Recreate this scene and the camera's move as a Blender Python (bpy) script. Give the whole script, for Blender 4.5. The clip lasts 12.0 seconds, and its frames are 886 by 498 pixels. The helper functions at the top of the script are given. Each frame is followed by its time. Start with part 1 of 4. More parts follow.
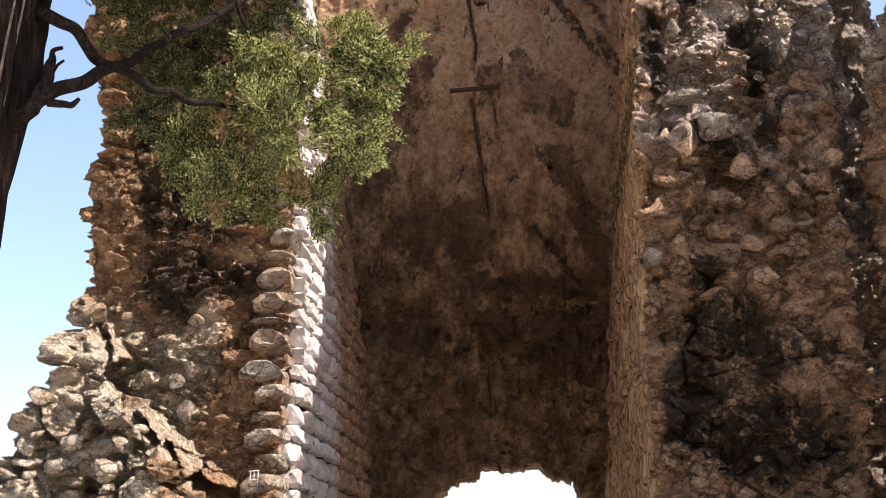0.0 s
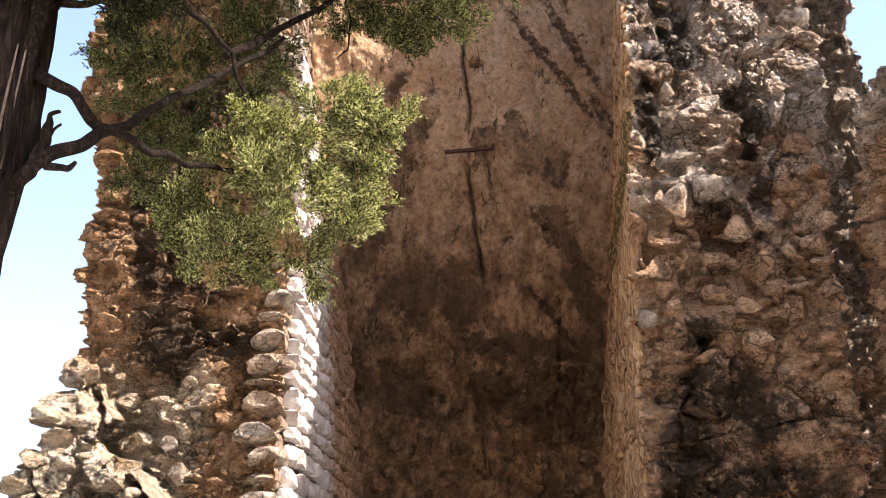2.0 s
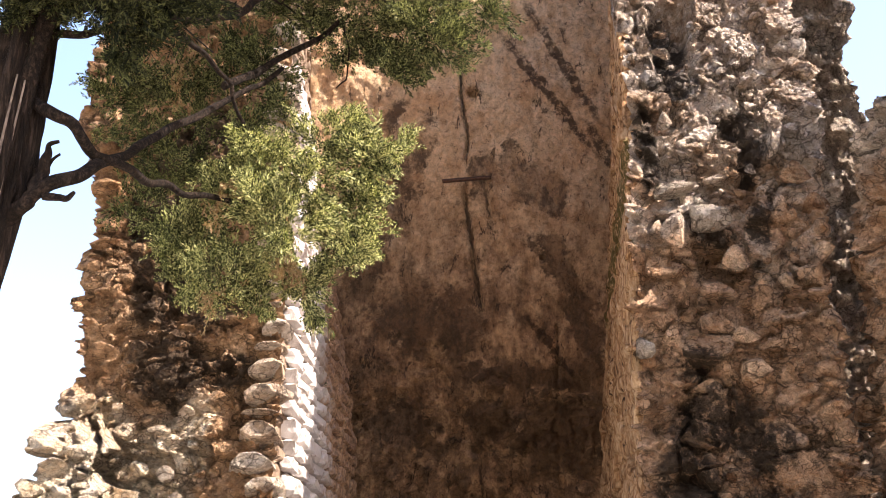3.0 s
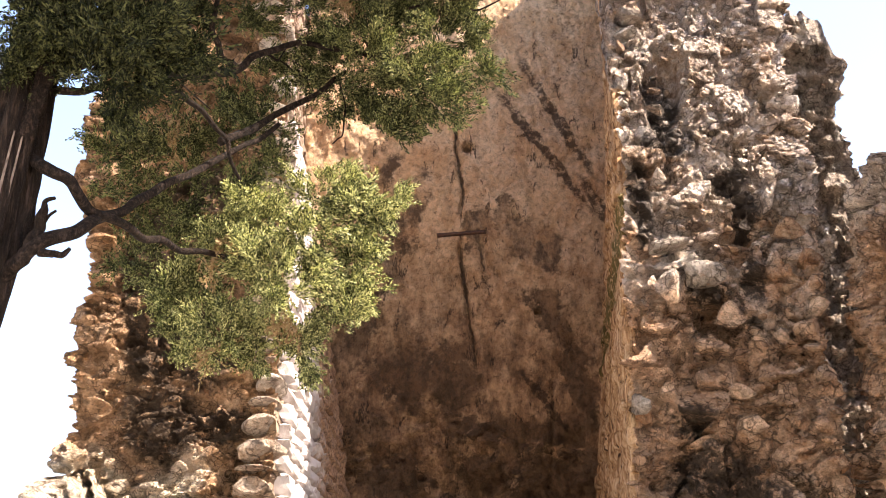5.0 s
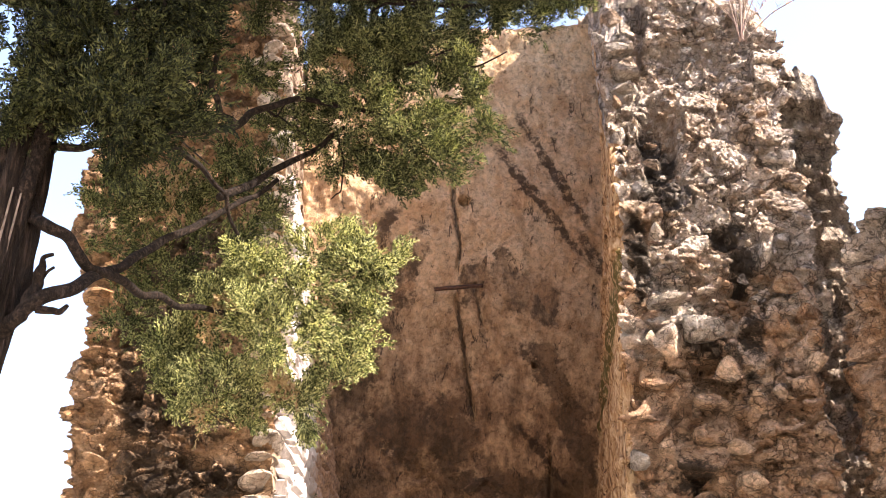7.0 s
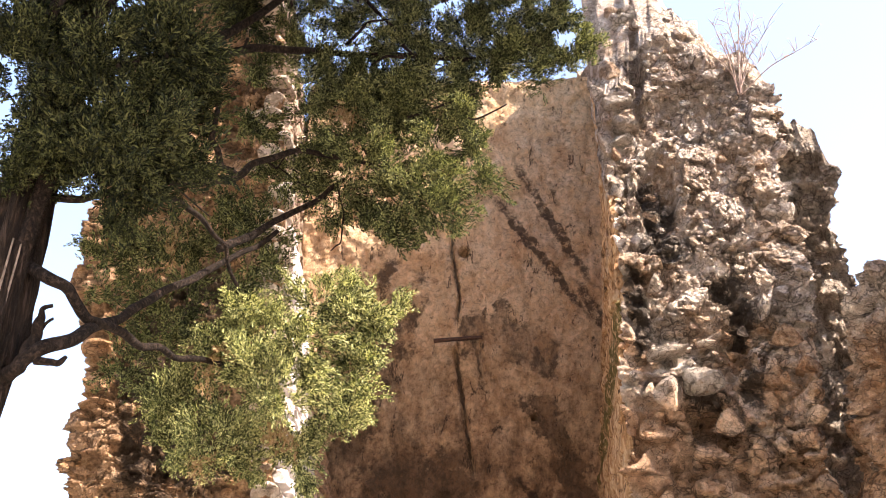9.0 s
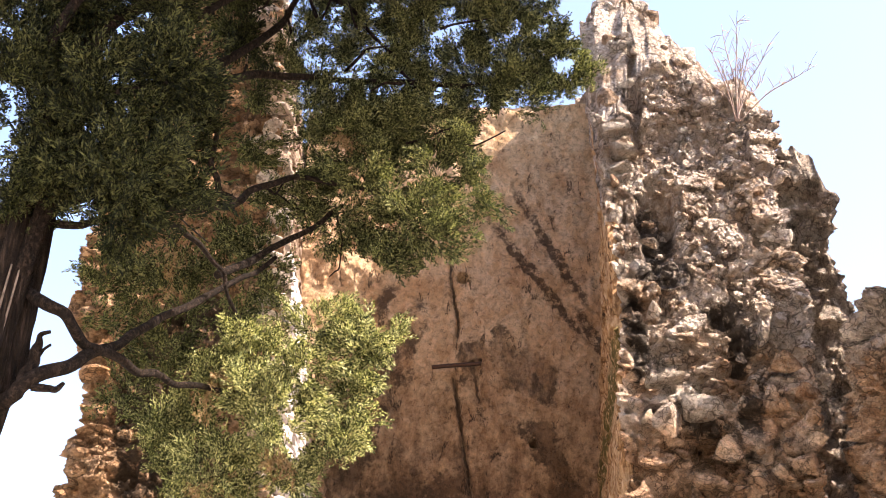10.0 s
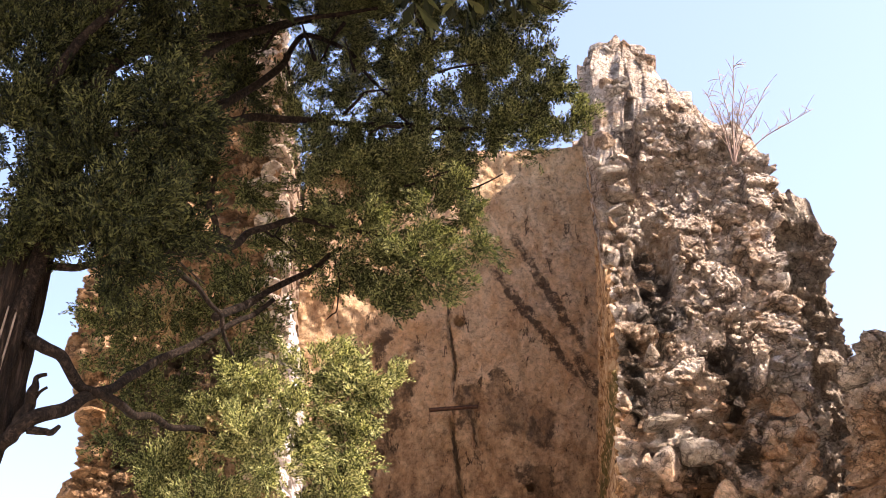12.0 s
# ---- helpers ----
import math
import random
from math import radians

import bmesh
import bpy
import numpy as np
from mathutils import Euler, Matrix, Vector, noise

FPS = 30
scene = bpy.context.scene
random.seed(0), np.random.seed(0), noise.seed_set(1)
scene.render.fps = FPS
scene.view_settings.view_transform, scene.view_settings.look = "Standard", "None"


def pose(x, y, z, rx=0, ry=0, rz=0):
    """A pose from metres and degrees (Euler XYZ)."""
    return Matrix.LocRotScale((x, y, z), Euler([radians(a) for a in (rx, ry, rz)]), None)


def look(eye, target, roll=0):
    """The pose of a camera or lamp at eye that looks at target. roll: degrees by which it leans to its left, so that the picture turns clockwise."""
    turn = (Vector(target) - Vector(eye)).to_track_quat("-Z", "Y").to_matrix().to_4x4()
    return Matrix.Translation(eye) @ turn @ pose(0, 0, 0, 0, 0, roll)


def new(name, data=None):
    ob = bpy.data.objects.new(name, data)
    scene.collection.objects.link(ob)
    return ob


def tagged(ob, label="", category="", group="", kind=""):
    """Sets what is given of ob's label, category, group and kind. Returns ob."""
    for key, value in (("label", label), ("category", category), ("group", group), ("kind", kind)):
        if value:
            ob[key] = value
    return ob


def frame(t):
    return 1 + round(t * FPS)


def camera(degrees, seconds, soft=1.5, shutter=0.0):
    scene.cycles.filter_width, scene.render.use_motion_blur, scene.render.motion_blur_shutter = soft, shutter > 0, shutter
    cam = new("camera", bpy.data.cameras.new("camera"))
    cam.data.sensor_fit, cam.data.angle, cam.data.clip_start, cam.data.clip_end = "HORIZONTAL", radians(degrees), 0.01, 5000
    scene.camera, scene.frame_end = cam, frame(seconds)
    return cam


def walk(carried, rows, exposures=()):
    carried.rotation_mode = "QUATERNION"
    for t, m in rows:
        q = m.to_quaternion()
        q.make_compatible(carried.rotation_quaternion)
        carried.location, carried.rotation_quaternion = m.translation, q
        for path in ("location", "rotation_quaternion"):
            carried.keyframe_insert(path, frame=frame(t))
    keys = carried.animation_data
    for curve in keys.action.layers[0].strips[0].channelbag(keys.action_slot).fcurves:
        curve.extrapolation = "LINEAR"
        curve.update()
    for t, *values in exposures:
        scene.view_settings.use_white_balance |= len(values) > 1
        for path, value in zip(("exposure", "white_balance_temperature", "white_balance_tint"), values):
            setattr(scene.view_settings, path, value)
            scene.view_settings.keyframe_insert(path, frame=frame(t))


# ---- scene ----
# ---------------------------------------------------------------- camera
cam = camera(36.54, 12.0, soft=0.65)
walk(cam, [
    (0.0, pose(-0.000, 0, 1.600, 106.000, 0.000, 3.900)),
    (0.5, pose(-0.003, 0, 1.605, 106.654, -0.014, 3.822)),
    (1.0, pose(-0.005, 0, 1.610, 107.302, -0.027, 3.740)),
    (1.5, pose(-0.008, 0, 1.615, 107.915, -0.035, 3.682)),
    (2.0, pose(-0.010, 0, 1.621, 108.504, -0.031, 3.597)),
    (2.5, pose(-0.013, 0, 1.626, 109.106, -0.026, 3.536)),
    (3.0, pose(-0.015, 0, 1.631, 109.702, -0.048, 3.460)),
    (5.0, pose(-0.026, 0, 1.651, 111.936, -0.054, 3.158)),
    (5.5, pose(-0.028, 0, 1.657, 112.444, -0.030, 3.107)),
    (6.0, pose(-0.031, 0, 1.662, 113.010, -0.021, 3.069)),
    (6.5, pose(-0.033, 0, 1.667, 113.586, -0.024, 3.023)),
    (7.0, pose(-0.036, 0, 1.672, 114.144, -0.027, 2.997)),
    (9.0, pose(-0.038, 0, 1.675, 116.332, -0.125, 2.916)),
    (9.5, pose(-0.038, 0, 1.676, 116.898, -0.124, 2.878)),
    (10.0, pose(-0.038, 0, 1.677, 117.439, -0.139, 2.834)),
    (10.5, pose(-0.039, 0, 1.678, 117.940, -0.156, 2.783)),
    (11.0, pose(-0.039, 0, 1.678, 118.413, -0.129, 2.760)),
    (11.5, pose(-0.040, 0, 1.679, 118.841, -0.161, 2.708)),
    (12.0, pose(-0.040, 0, 1.680, 119.243, -0.180, 2.681)),
], exposures=[(0.0, 1.10, 6600, 17), (1.0, 1.32, 6700, 17), (2.5, 1.74, 6900, 17), (3.2, 1.85, 6950, 18), (5.0, 2.08, 7050, 18), (7.0, 2.18, 7100, 18), (9.5, 2.04, 7200, 19), (12.0, 1.74, 7400, 22)])

# ---------------------------------------------------------------- light
SUN = Vector((0.64, -0.18, 0.75)).normalized()
world = bpy.data.worlds.new("daylight")
scene.world = world
world.use_nodes = True
sky = world.node_tree.nodes.new("ShaderNodeTexSky")
sky.sky_type, sky.sun_disc = "NISHITA", False
sky.sun_elevation = math.asin(SUN.z)
sky.sun_rotation = math.atan2(SUN.x, SUN.y)
sky.dust_density, sky.air_density = 1.4, 1.0
world.node_tree.links.new(sky.outputs[0], world.node_tree.nodes["Background"].inputs[0])
world.node_tree.nodes["Background"].inputs[1].default_value = 0.15
sun = new("sun", bpy.data.lights.new("sun", "SUN"))
sun.data.energy, sun.data.angle, sun.data.color = 5.0, radians(0.53), (1.0, 0.93, 0.82)
sun.matrix_world = look(SUN * 40, (0, 0, 0))


# ---------------------------------------------------------------- materials
class Nodes:
    """A short way to write node trees."""

    def __init__(self, name):
        self.mat = bpy.data.materials.new(name)
        self.mat.use_nodes = True
        self.tree = self.mat.node_tree
        self.bsdf = self.tree.nodes["Principled BSDF"]

    def put(self, socket, value):
        if hasattr(value, "is_output"):
            self.tree.links.new(value, socket)
        else:
            socket.default_value = value

    def node(self, kind, inputs=(), out=0, operation="", use_clamp=False, data_type="", blend_type="", interpolation_type="", rotation_type="", feature=""):
        n = self.tree.nodes.new("ShaderNode" + kind)
        if operation:
            n.operation = operation
        if use_clamp:
            n.use_clamp = True
        if data_type:
            n.data_type = data_type
        if blend_type:
            n.blend_type = blend_type
        if interpolation_type:
            n.interpolation_type = interpolation_type
        if rotation_type:
            n.rotation_type = rotation_type
        if feature:
            n.feature = feature
        for k, v in dict(inputs).items():
            self.put(n.inputs[k], v)
        return n.outputs[out]

    def math(self, op, a, b=0.0, clamp=False):
        return self.node("Math", {0: a, 1: b}, operation=op, use_clamp=clamp)

    def mix(self, fac, a, b, blend="MIX"):
        return self.node("Mix", {0: fac, 6: a, 7: b}, out=2, data_type="RGBA", blend_type=blend)

    def noise(self, co, scale, detail=6.0, rough=0.6, out=0, distort=0.0):
        return self.node("TexNoise", {"Vector": co, "Scale": scale, "Detail": detail, "Roughness": rough, "Distortion": distort}, out=out)

    def step(self, v, lo, hi):
        return self.node("MapRange", {0: v, 1: lo, 2: hi}, interpolation_type="SMOOTHSTEP")

    def ramp(self, v, stops):
        n = self.tree.nodes.new("ShaderNodeValToRGB")
        e = n.color_ramp.elements
        while len(e) < len(stops):
            e.new(0.5)
        for el, (p, c) in zip(e, stops):
            el.position, el.color = p, (*c, 1)
        self.put(n.inputs[0], v)
        return n.outputs[0]

    def mapped(self, co, scale=(1, 1, 1), turn=(0, 0, 0), place=(0, 0, 0)):
        return self.node("Mapping", {"Vector": co, "Scale": scale, "Rotation": turn, "Location": place})

    def spots(self, co, ellipses, fray=None):
        """Patches: soft ellipses (x, z, half width, half height, lean in degrees) on an upright face; their rims follow
        co's warp.
        """
        total = None
        for x, z, rx, rz, lean in ellipses:
            a = radians(lean)
            # move, lean and squash so that the rim lies at length 1
            v = self.node("VectorMath", {0: co, 1: (x, 0, z)}, operation="SUBTRACT")
            v = self.node("VectorRotate", {"Vector": v, "Angle": a}, rotation_type="Y_AXIS")
            v = self.node("VectorMath", {0: v, 1: (1 / rx, 0, 1 / rz)}, operation="MULTIPLY")
            d = self.node("VectorMath", {0: v}, out=1, operation="LENGTH")
            if fray is not None:
                d = self.math("ADD", d, fray)
            m = self.step(d, 1.15, 0.72)
            total = m if total is None else self.math("MAXIMUM", total, m)
        return total

    def finish(self, colour, rough, heights, spec=0.25):
        """heights: (value, strength in metres) pairs."""
        self.put(self.bsdf.inputs["Base Color"], colour)
        self.put(self.bsdf.inputs["Roughness"], rough)
        self.bsdf.inputs["Specular IOR Level"].default_value = spec
        normal = None
        for v, dist in heights:
            ins = {"Height": v, "Distance": dist, "Strength": 1.0}
            if normal is not None:
                ins["Normal"] = normal
            normal = self.node("Bump", ins)
        if normal is not None:
            self.put(self.bsdf.inputs["Normal"], normal)
        return self.mat


def warped(n, co, amount, scale):
    w = n.noise(co, scale, 7.0, 0.70, out=1)
    w = n.node("VectorMath", {0: w, 1: (0.5, 0.5, 0.5)}, operation="SUBTRACT")
    w = n.node("VectorMath", {0: w, 3: amount}, operation="SCALE")
    return n.node("VectorMath", {0: co, 1: w}, operation="ADD")


def rock(name, stops, lichen, dark_spots=(), dark=(0.030, 0.024, 0.019), own=0.0, pale=0.5, patina=False, mortar_shade=False, crust_tone=(0.66, 0.57, 0.46)):
    """Weathered limestone rubble: tinted in patches, pitted, with black lichen by chance, and lichen and painted shade
    at the given ellipses.
    """
    n = Nodes(name)
    co = n.node("NewGeometry", out=0)
    rnd = n.node("ObjectInfo", out=5)
    big = n.noise(co, 2.3, 5.0, 0.6)
    mid = n.noise(co, 11.0, 8.0, 0.68)
    fine = n.noise(co, 24.0, 9.0, 0.72, distort=0.4)
    tone = n.math("ADD", n.math("MULTIPLY", big, 0.5), n.math("MULTIPLY", mid, 0.55))
    if own:
        tone = n.math("ADD", tone, n.math("MULTIPLY", n.math("SUBTRACT", rnd, 0.5), own))
    col = n.ramp(tone, stops)
    sep = n.tree.nodes.new("ShaderNodeSeparateXYZ")
    n.put(sep.inputs[0], co)
    # fragments in the crust, each of its own tone, with dark seams between some
    seam = None
    for scale, most in ((7.0, 0.55), (19.0, 0.45)):
        wf = warped(n, n.mapped(co, (1, 1, 1.3)), 0.9 / scale, scale * 0.8)
        tint = n.node("SeparateColor", {0: n.node("TexVoronoi", {"Vector": wf, "Scale": scale}, out=1)})
        col = n.mix(most, col, n.ramp(tint, [(0.0, (0.62, 0.55, 0.50)), (0.35, (0.97, 0.94, 0.91)), (0.75, (1.16, 1.15, 1.14)), (1.0, (1.32, 1.32, 1.32))]), "MULTIPLY")
        gap = n.node("TexVoronoi", {"Vector": wf, "Scale": scale}, feature="DISTANCE_TO_EDGE")
        gap = n.math("MULTIPLY", n.step(gap, 0.09, 0.015), n.step(n.noise(co, scale * 0.4, 3.0), 0.49, 0.56))
        seam = gap if seam is None else n.math("MAXIMUM", seam, gap)
    if patina:
        # orange-brown patina on the lower courses
        low = n.step(n.math("ADD", sep.outputs[2], n.math("MULTIPLY", n.math("SUBTRACT", big, 0.5), 3.0)), 5.5, 4.6)
        col = n.mix(n.math("MULTIPLY", low, 0.85), col, (0.90, 0.67, 0.49, 1), "MULTIPLY")
    # pale crust in flecks
    crust = n.step(n.noise(co, 26.0, 8.0, 0.75), 0.56, 0.70)
    col = n.mix(n.math("MULTIPLY", crust, pale), col, (*crust_tone, 1))
    if mortar_shade:
        # old mortar and painted shade browning the standing face, above and beside the fallen core
        worn = n.math("MULTIPLY", n.math("SUBTRACT", big, 0.5), 1.6)
        face = n.math("MAXIMUM", n.step(n.math("ADD", sep.outputs[2], worn), 3.5, 4.0), n.step(n.math("ADD", sep.outputs[0], worn), -2.42, -2.12))
        col = n.mix(n.math("MULTIPLY", face, 0.9), col, (0.66, 0.46, 0.32, 1), "MULTIPLY")
    # rust-red flecks
    rust = n.step(n.noise(co, 7.0, 7.0, 0.7, distort=0.6), 0.62, 0.72)
    col = n.mix(n.math("MULTIPLY", rust, 0.55), col, (0.36, 0.15, 0.055, 1))
    # grain
    col = n.mix(0.6, col, n.ramp(fine, [(0.33, (0.28, 0.25, 0.22)), (0.48, (0.85, 0.83, 0.80)), (0.68, (1.25, 1.22, 1.17))]), "MULTIPLY")
    black = n.step(n.noise(co, 3.1, 9.0, 0.72), 0.66 - lichen, 0.72 - lichen)
    wco = warped(n, co, 0.34, 4.5)
    if dark_spots:
        patch = n.math("MULTIPLY", n.spots(wco, dark_spots), n.step(n.noise(co, 9.0, 7.0, 0.7), 0.33, 0.50))
        black = n.math("MAXIMUM", black, patch)
    black = n.math("MULTIPLY", black, n.step(fine, 0.22, 0.42))
    col = n.mix(n.math("MULTIPLY", black, 0.9), col, (*dark, 1))
    crag = n.math("ABSOLUTE", n.math("SUBTRACT", n.noise(co, 17.0, 9.0, 0.72, distort=0.8), 0.5))
    # the clefts are darker
    col = n.mix(n.math("MULTIPLY", n.step(crag, 0.025, 0.0), 0.35), col, (0.09, 0.055, 0.034, 1))
    wv = warped(n, n.mapped(co, (1, 1, 1.35)), 0.16, 5.0)
    vein = n.node("TexVoronoi", {"Vector": wv, "Scale": 6.5, "Randomness": 1.0}, feature="DISTANCE_TO_EDGE")
    vein = n.math("MULTIPLY", n.step(vein, 0.045, 0.008), n.step(n.noise(co, 5.0, 4.0), 0.50, 0.60))
    col = n.mix(n.math("MULTIPLY", n.math("MAXIMUM", n.math("MULTIPLY", vein, 0.5), seam), 0.65), col, (0.045, 0.028, 0.019, 1))
    pits = n.node("TexVoronoi", {"Vector": warped(n, co, 0.05, 30.0), "Scale": 34.0})
    return n.finish(col, 0.92, [(big, 0.05), (mid, 0.13), (crag, 0.06), (n.step(pits, 0.0, 0.45), 0.02), (n.math("SUBTRACT", 1.0, n.math("MAXIMUM", vein, seam)), 0.04), (fine, 0.012)], 0.15)


LIMESTONE = [(0.32, (0.27, 0.16, 0.10)), (0.43, (0.52, 0.38, 0.28)), (0.52, (0.66, 0.55, 0.47)), (0.66, (0.77, 0.70, 0.65))]
# lichen, and shade painted in hollows and on the lower courses
LICHEN_SHADE_R = [(1.12, 6.55, 0.16, 0.35, 15), (1.15, 6.1, 0.24, 0.18, 0), (0.90, 5.5, 0.08, 0.45, 0), (1.55, 5.72, 0.16, 0.12, 0), (1.62, 5.45, 0.10, 0.22, 0),
            (1.0, 3.05, 0.24, 0.36, 0), (1.25, 3.5, 0.30, 0.22, 0), (1.30, 4.78, 0.16, 0.10, 0), (1.5, 2.75, 0.5, 0.28, 0), (1.62, 4.8, 0.08, 0.22, 0), (1.5, 3.3, 0.2, 0.2, 0), (1.1, 3.85, 0.16, 0.10, 0)]
# lichen, and the deep shade on this wall's middle painted in
LICHEN_SHADE_L = [(-2.6, 5.0, 0.28, 0.9, 0), (-2.5, 4.0, 0.3, 0.3, 0), (-2.25, 4.6, 0.35, 0.35, 0), (-2.3, 5.6, 0.4, 0.5, 0), (-2.1, 4.0, 0.25, 0.15, 0)]
M_RUBBLE_R = rock("rubble_limestone", LIMESTONE, 0.02, LICHEN_SHADE_R, patina=True)
M_STONE_R = rock("limestone_blocks", LIMESTONE, -0.02, LICHEN_SHADE_R, own=0.30, pale=0.6, patina=True)
M_RUBBLE_L = rock("rubble_warm", [(0.30, (0.34, 0.19, 0.10)), (0.40, (0.60, 0.45, 0.30)), (0.50, (0.75, 0.64, 0.51)), (0.64, (0.82, 0.75, 0.66))], -0.02, LICHEN_SHADE_L, pale=0.8, mortar_shade=True, crust_tone=(0.80, 0.73, 0.63))
M_WILD_L = rock("limestone_rubble_stones", [(0.30, (0.30, 0.18, 0.10)), (0.46, (0.48, 0.34, 0.22)), (0.58, (0.60, 0.47, 0.35)), (0.72, (0.68, 0.58, 0.48))], -0.04, LICHEN_SHADE_L, own=0.22, pale=0.5, mortar_shade=True)
M_STONE_L = rock("limestone_quoins", [(0.30, (0.42, 0.29, 0.20)), (0.45, (0.64, 0.51, 0.41)), (0.56, (0.74, 0.65, 0.57)), (0.70, (0.80, 0.74, 0.68))], -0.06, (), own=0.22, pale=0.6)
M_PALE = rock("pale_limestone", [(0.3, (0.40, 0.32, 0.26)), (0.5, (0.52, 0.45, 0.39)), (0.7, (0.60, 0.54, 0.48))], -0.10, (), own=0.15, pale=0.5)
M_GREY = rock("grey_weathered_rock", [(0.3, (0.16, 0.12, 0.09)), (0.45, (0.32, 0.26, 0.21)), (0.58, (0.46, 0.40, 0.34)), (0.72, (0.58, 0.53, 0.47))], 0.02, ())


def plaster():
    """Old lime plaster, browned and sooty, with streaks."""
    n = Nodes("sooty_plaster")
    co = n.node("NewGeometry", out=0)
    big = n.noise(co, 1.5, 6.0, 0.62)
    mid = n.noise(n.mapped(co, (1, 1, 0.55)), 7.0, 9.0, 0.7)
    fine = n.noise(co, 19.0, 9.0, 0.74, distort=0.5)
    tone = n.math("ADD", n.math("MULTIPLY", big, 0.45), n.math("MULTIPLY", mid, 0.6))
    col = n.ramp(tone, [(0.34, (0.42, 0.22, 0.115)), (0.46, (0.70, 0.45, 0.26)), (0.57, (0.82, 0.59, 0.38)), (0.70, (0.84, 0.66, 0.47))])
    # flaked skin: paler coat with hard rims over a browner one
    flake = n.step(n.noise(n.mapped(co, (1, 1, 0.75)), 5.5, 9.0, 0.66, distort=0.7), 0.50, 0.515)
    col = n.mix(n.math("MULTIPLY", flake, 0.75), n.mix(0.3, col, (0.40, 0.21, 0.11, 1)), n.mix(0.35, col, (0.78, 0.58, 0.41, 1)))
    fis = n.node("TexVoronoi", {"Vector": warped(n, n.mapped(co, (1.5, 1, 0.33)), 0.30, 5.0), "Scale": 2.9}, feature="DISTANCE_TO_EDGE")
    fis = n.math("MULTIPLY", n.step(fis, 0.03, 0.006), n.step(n.noise(co, 3.7, 4.0), 0.54, 0.60))
    # lower down the coat is gone and the masonry is browner, with shade painted in
    sep = n.node("SeparateXYZ", {0: co}, out=2)
    low = n.step(n.math("ADD", sep, n.math("MULTIPLY", mid, 2.2)), 8.3, 6.0)
    col = n.mix(n.math("MULTIPLY", low, 0.8), col, n.ramp(mid, [(0.38, (0.065, 0.034, 0.020)), (0.5, (0.27, 0.14, 0.075)), (0.62, (0.60, 0.36, 0.20))]))
    col = n.mix(0.8, col, n.ramp(fine, [(0.34, (0.30, 0.27, 0.25)), (0.48, (0.85, 0.84, 0.82)), (0.66, (1.2, 1.17, 1.12))]), "MULTIPLY")
    wco = warped(n, co, 0.55, 3.0)
    fray = n.math("MULTIPLY", n.math("SUBTRACT", n.noise(co, 4.5, 9.0, 0.68), 0.5), 3.2)
    soot = n.spots(wco, [(0.22, 6.55, 0.22, 0.34, 25), (-1.35, 6.25, 0.24, 1.15, -21), (-1.3, 7.3, 0.10, 0.45, -35), (-0.63, 5.22, 0.18, 0.42, 0), (-0.1, 6.9, 0.09, 0.25, 0),
                         (0.1, 4.72, 0.75, 0.16, 0), (-1.1, 4.3, 0.4, 0.28, -20), (-0.38, 6.75, 0.14, 0.2, 0), (0.35, 5.75, 0.16, 0.45, 20),
                         (0.3, 4.2, 0.5, 0.42, 0), (-1.1, 5.3, 0.45, 0.3, 0), (0.55, 5.3, 0.12, 0.5, 10), (-0.3, 4.3, 0.3, 0.2, 0)], fray)
    streak = n.spots(warped(n, co, 0.20, 7.0), [(0.44, 7.95, 0.06, 0.85, 27), (0.28, 7.62, 0.055, 0.95, 34), (0.86, 6.9, 0.06, 0.45, 28), (0.25, 5.0, 0.05, 0.4, 35)])
    # the shade inside the cracks, painted as thin dark ellipses
    slit = n.spots(warped(n, co, 0.09, 9.0), [(-0.575, 8.0, 0.013, 0.42, 0), (-0.53, 7.36, 0.016, 0.26, 8), (-0.51, 7.0, 0.012, 0.2, -6), (-0.50, 6.24, 0.022, 0.33, 7), (-0.42, 5.63, 0.016, 0.30, 8), (-0.33, 6.5, 0.012, 0.2, 8), (-0.40, 3.75, 0.012, 0.2, 4)])
    soot = n.math("MULTIPLY", soot, n.math("MULTIPLY", n.step(mid, 0.34, 0.60), 0.85))
    streak = n.math("MULTIPLY", streak, n.math("MULTIPLY", n.step(n.noise(co, 13.0, 7.0, 0.75), 0.36, 0.52), 0.85))
    flecks = n.step(n.noise(n.mapped(co, (1, 1, 0.6)), 24.0, 6.0, 0.7), 0.60, 0.67)
    crag = n.math("ABSOLUTE", n.math("SUBTRACT", n.noise(n.mapped(co, (1, 1, 0.7)), 13.0, 9.0, 0.72, distort=1.0), 0.5))
    mask = n.math("MAXIMUM", n.math("MAXIMUM", soot, streak), n.math("MULTIPLY", flecks, 0.7))
    mask = n.math("MAXIMUM", mask, n.math("MAXIMUM", n.math("MULTIPLY", fis, 0.85), n.math("MULTIPLY", slit, 0.65)))
    col = n.mix(mask, col, (0.045, 0.026, 0.017, 1))
    return n.finish(col, 0.93, [(big, 0.03), (mid, 0.10), (crag, 0.06), (flake, 0.012), (n.math("SUBTRACT", 1.0, fis), 0.03), (fine, 0.02)], 0.12)


M_PLASTER = plaster()


def plain(name, a, b, scale, rough=0.8, metal=0.0):
    n = Nodes(name)
    co = n.node("NewGeometry", out=0)
    v = n.noise(co, scale, 6.0, 0.65)
    n.bsdf.inputs["Metallic"].default_value = metal
    return n.finish(n.ramp(v, [(0.35, a), (0.65, b)]), rough, [(v, 0.005)], 0.3)


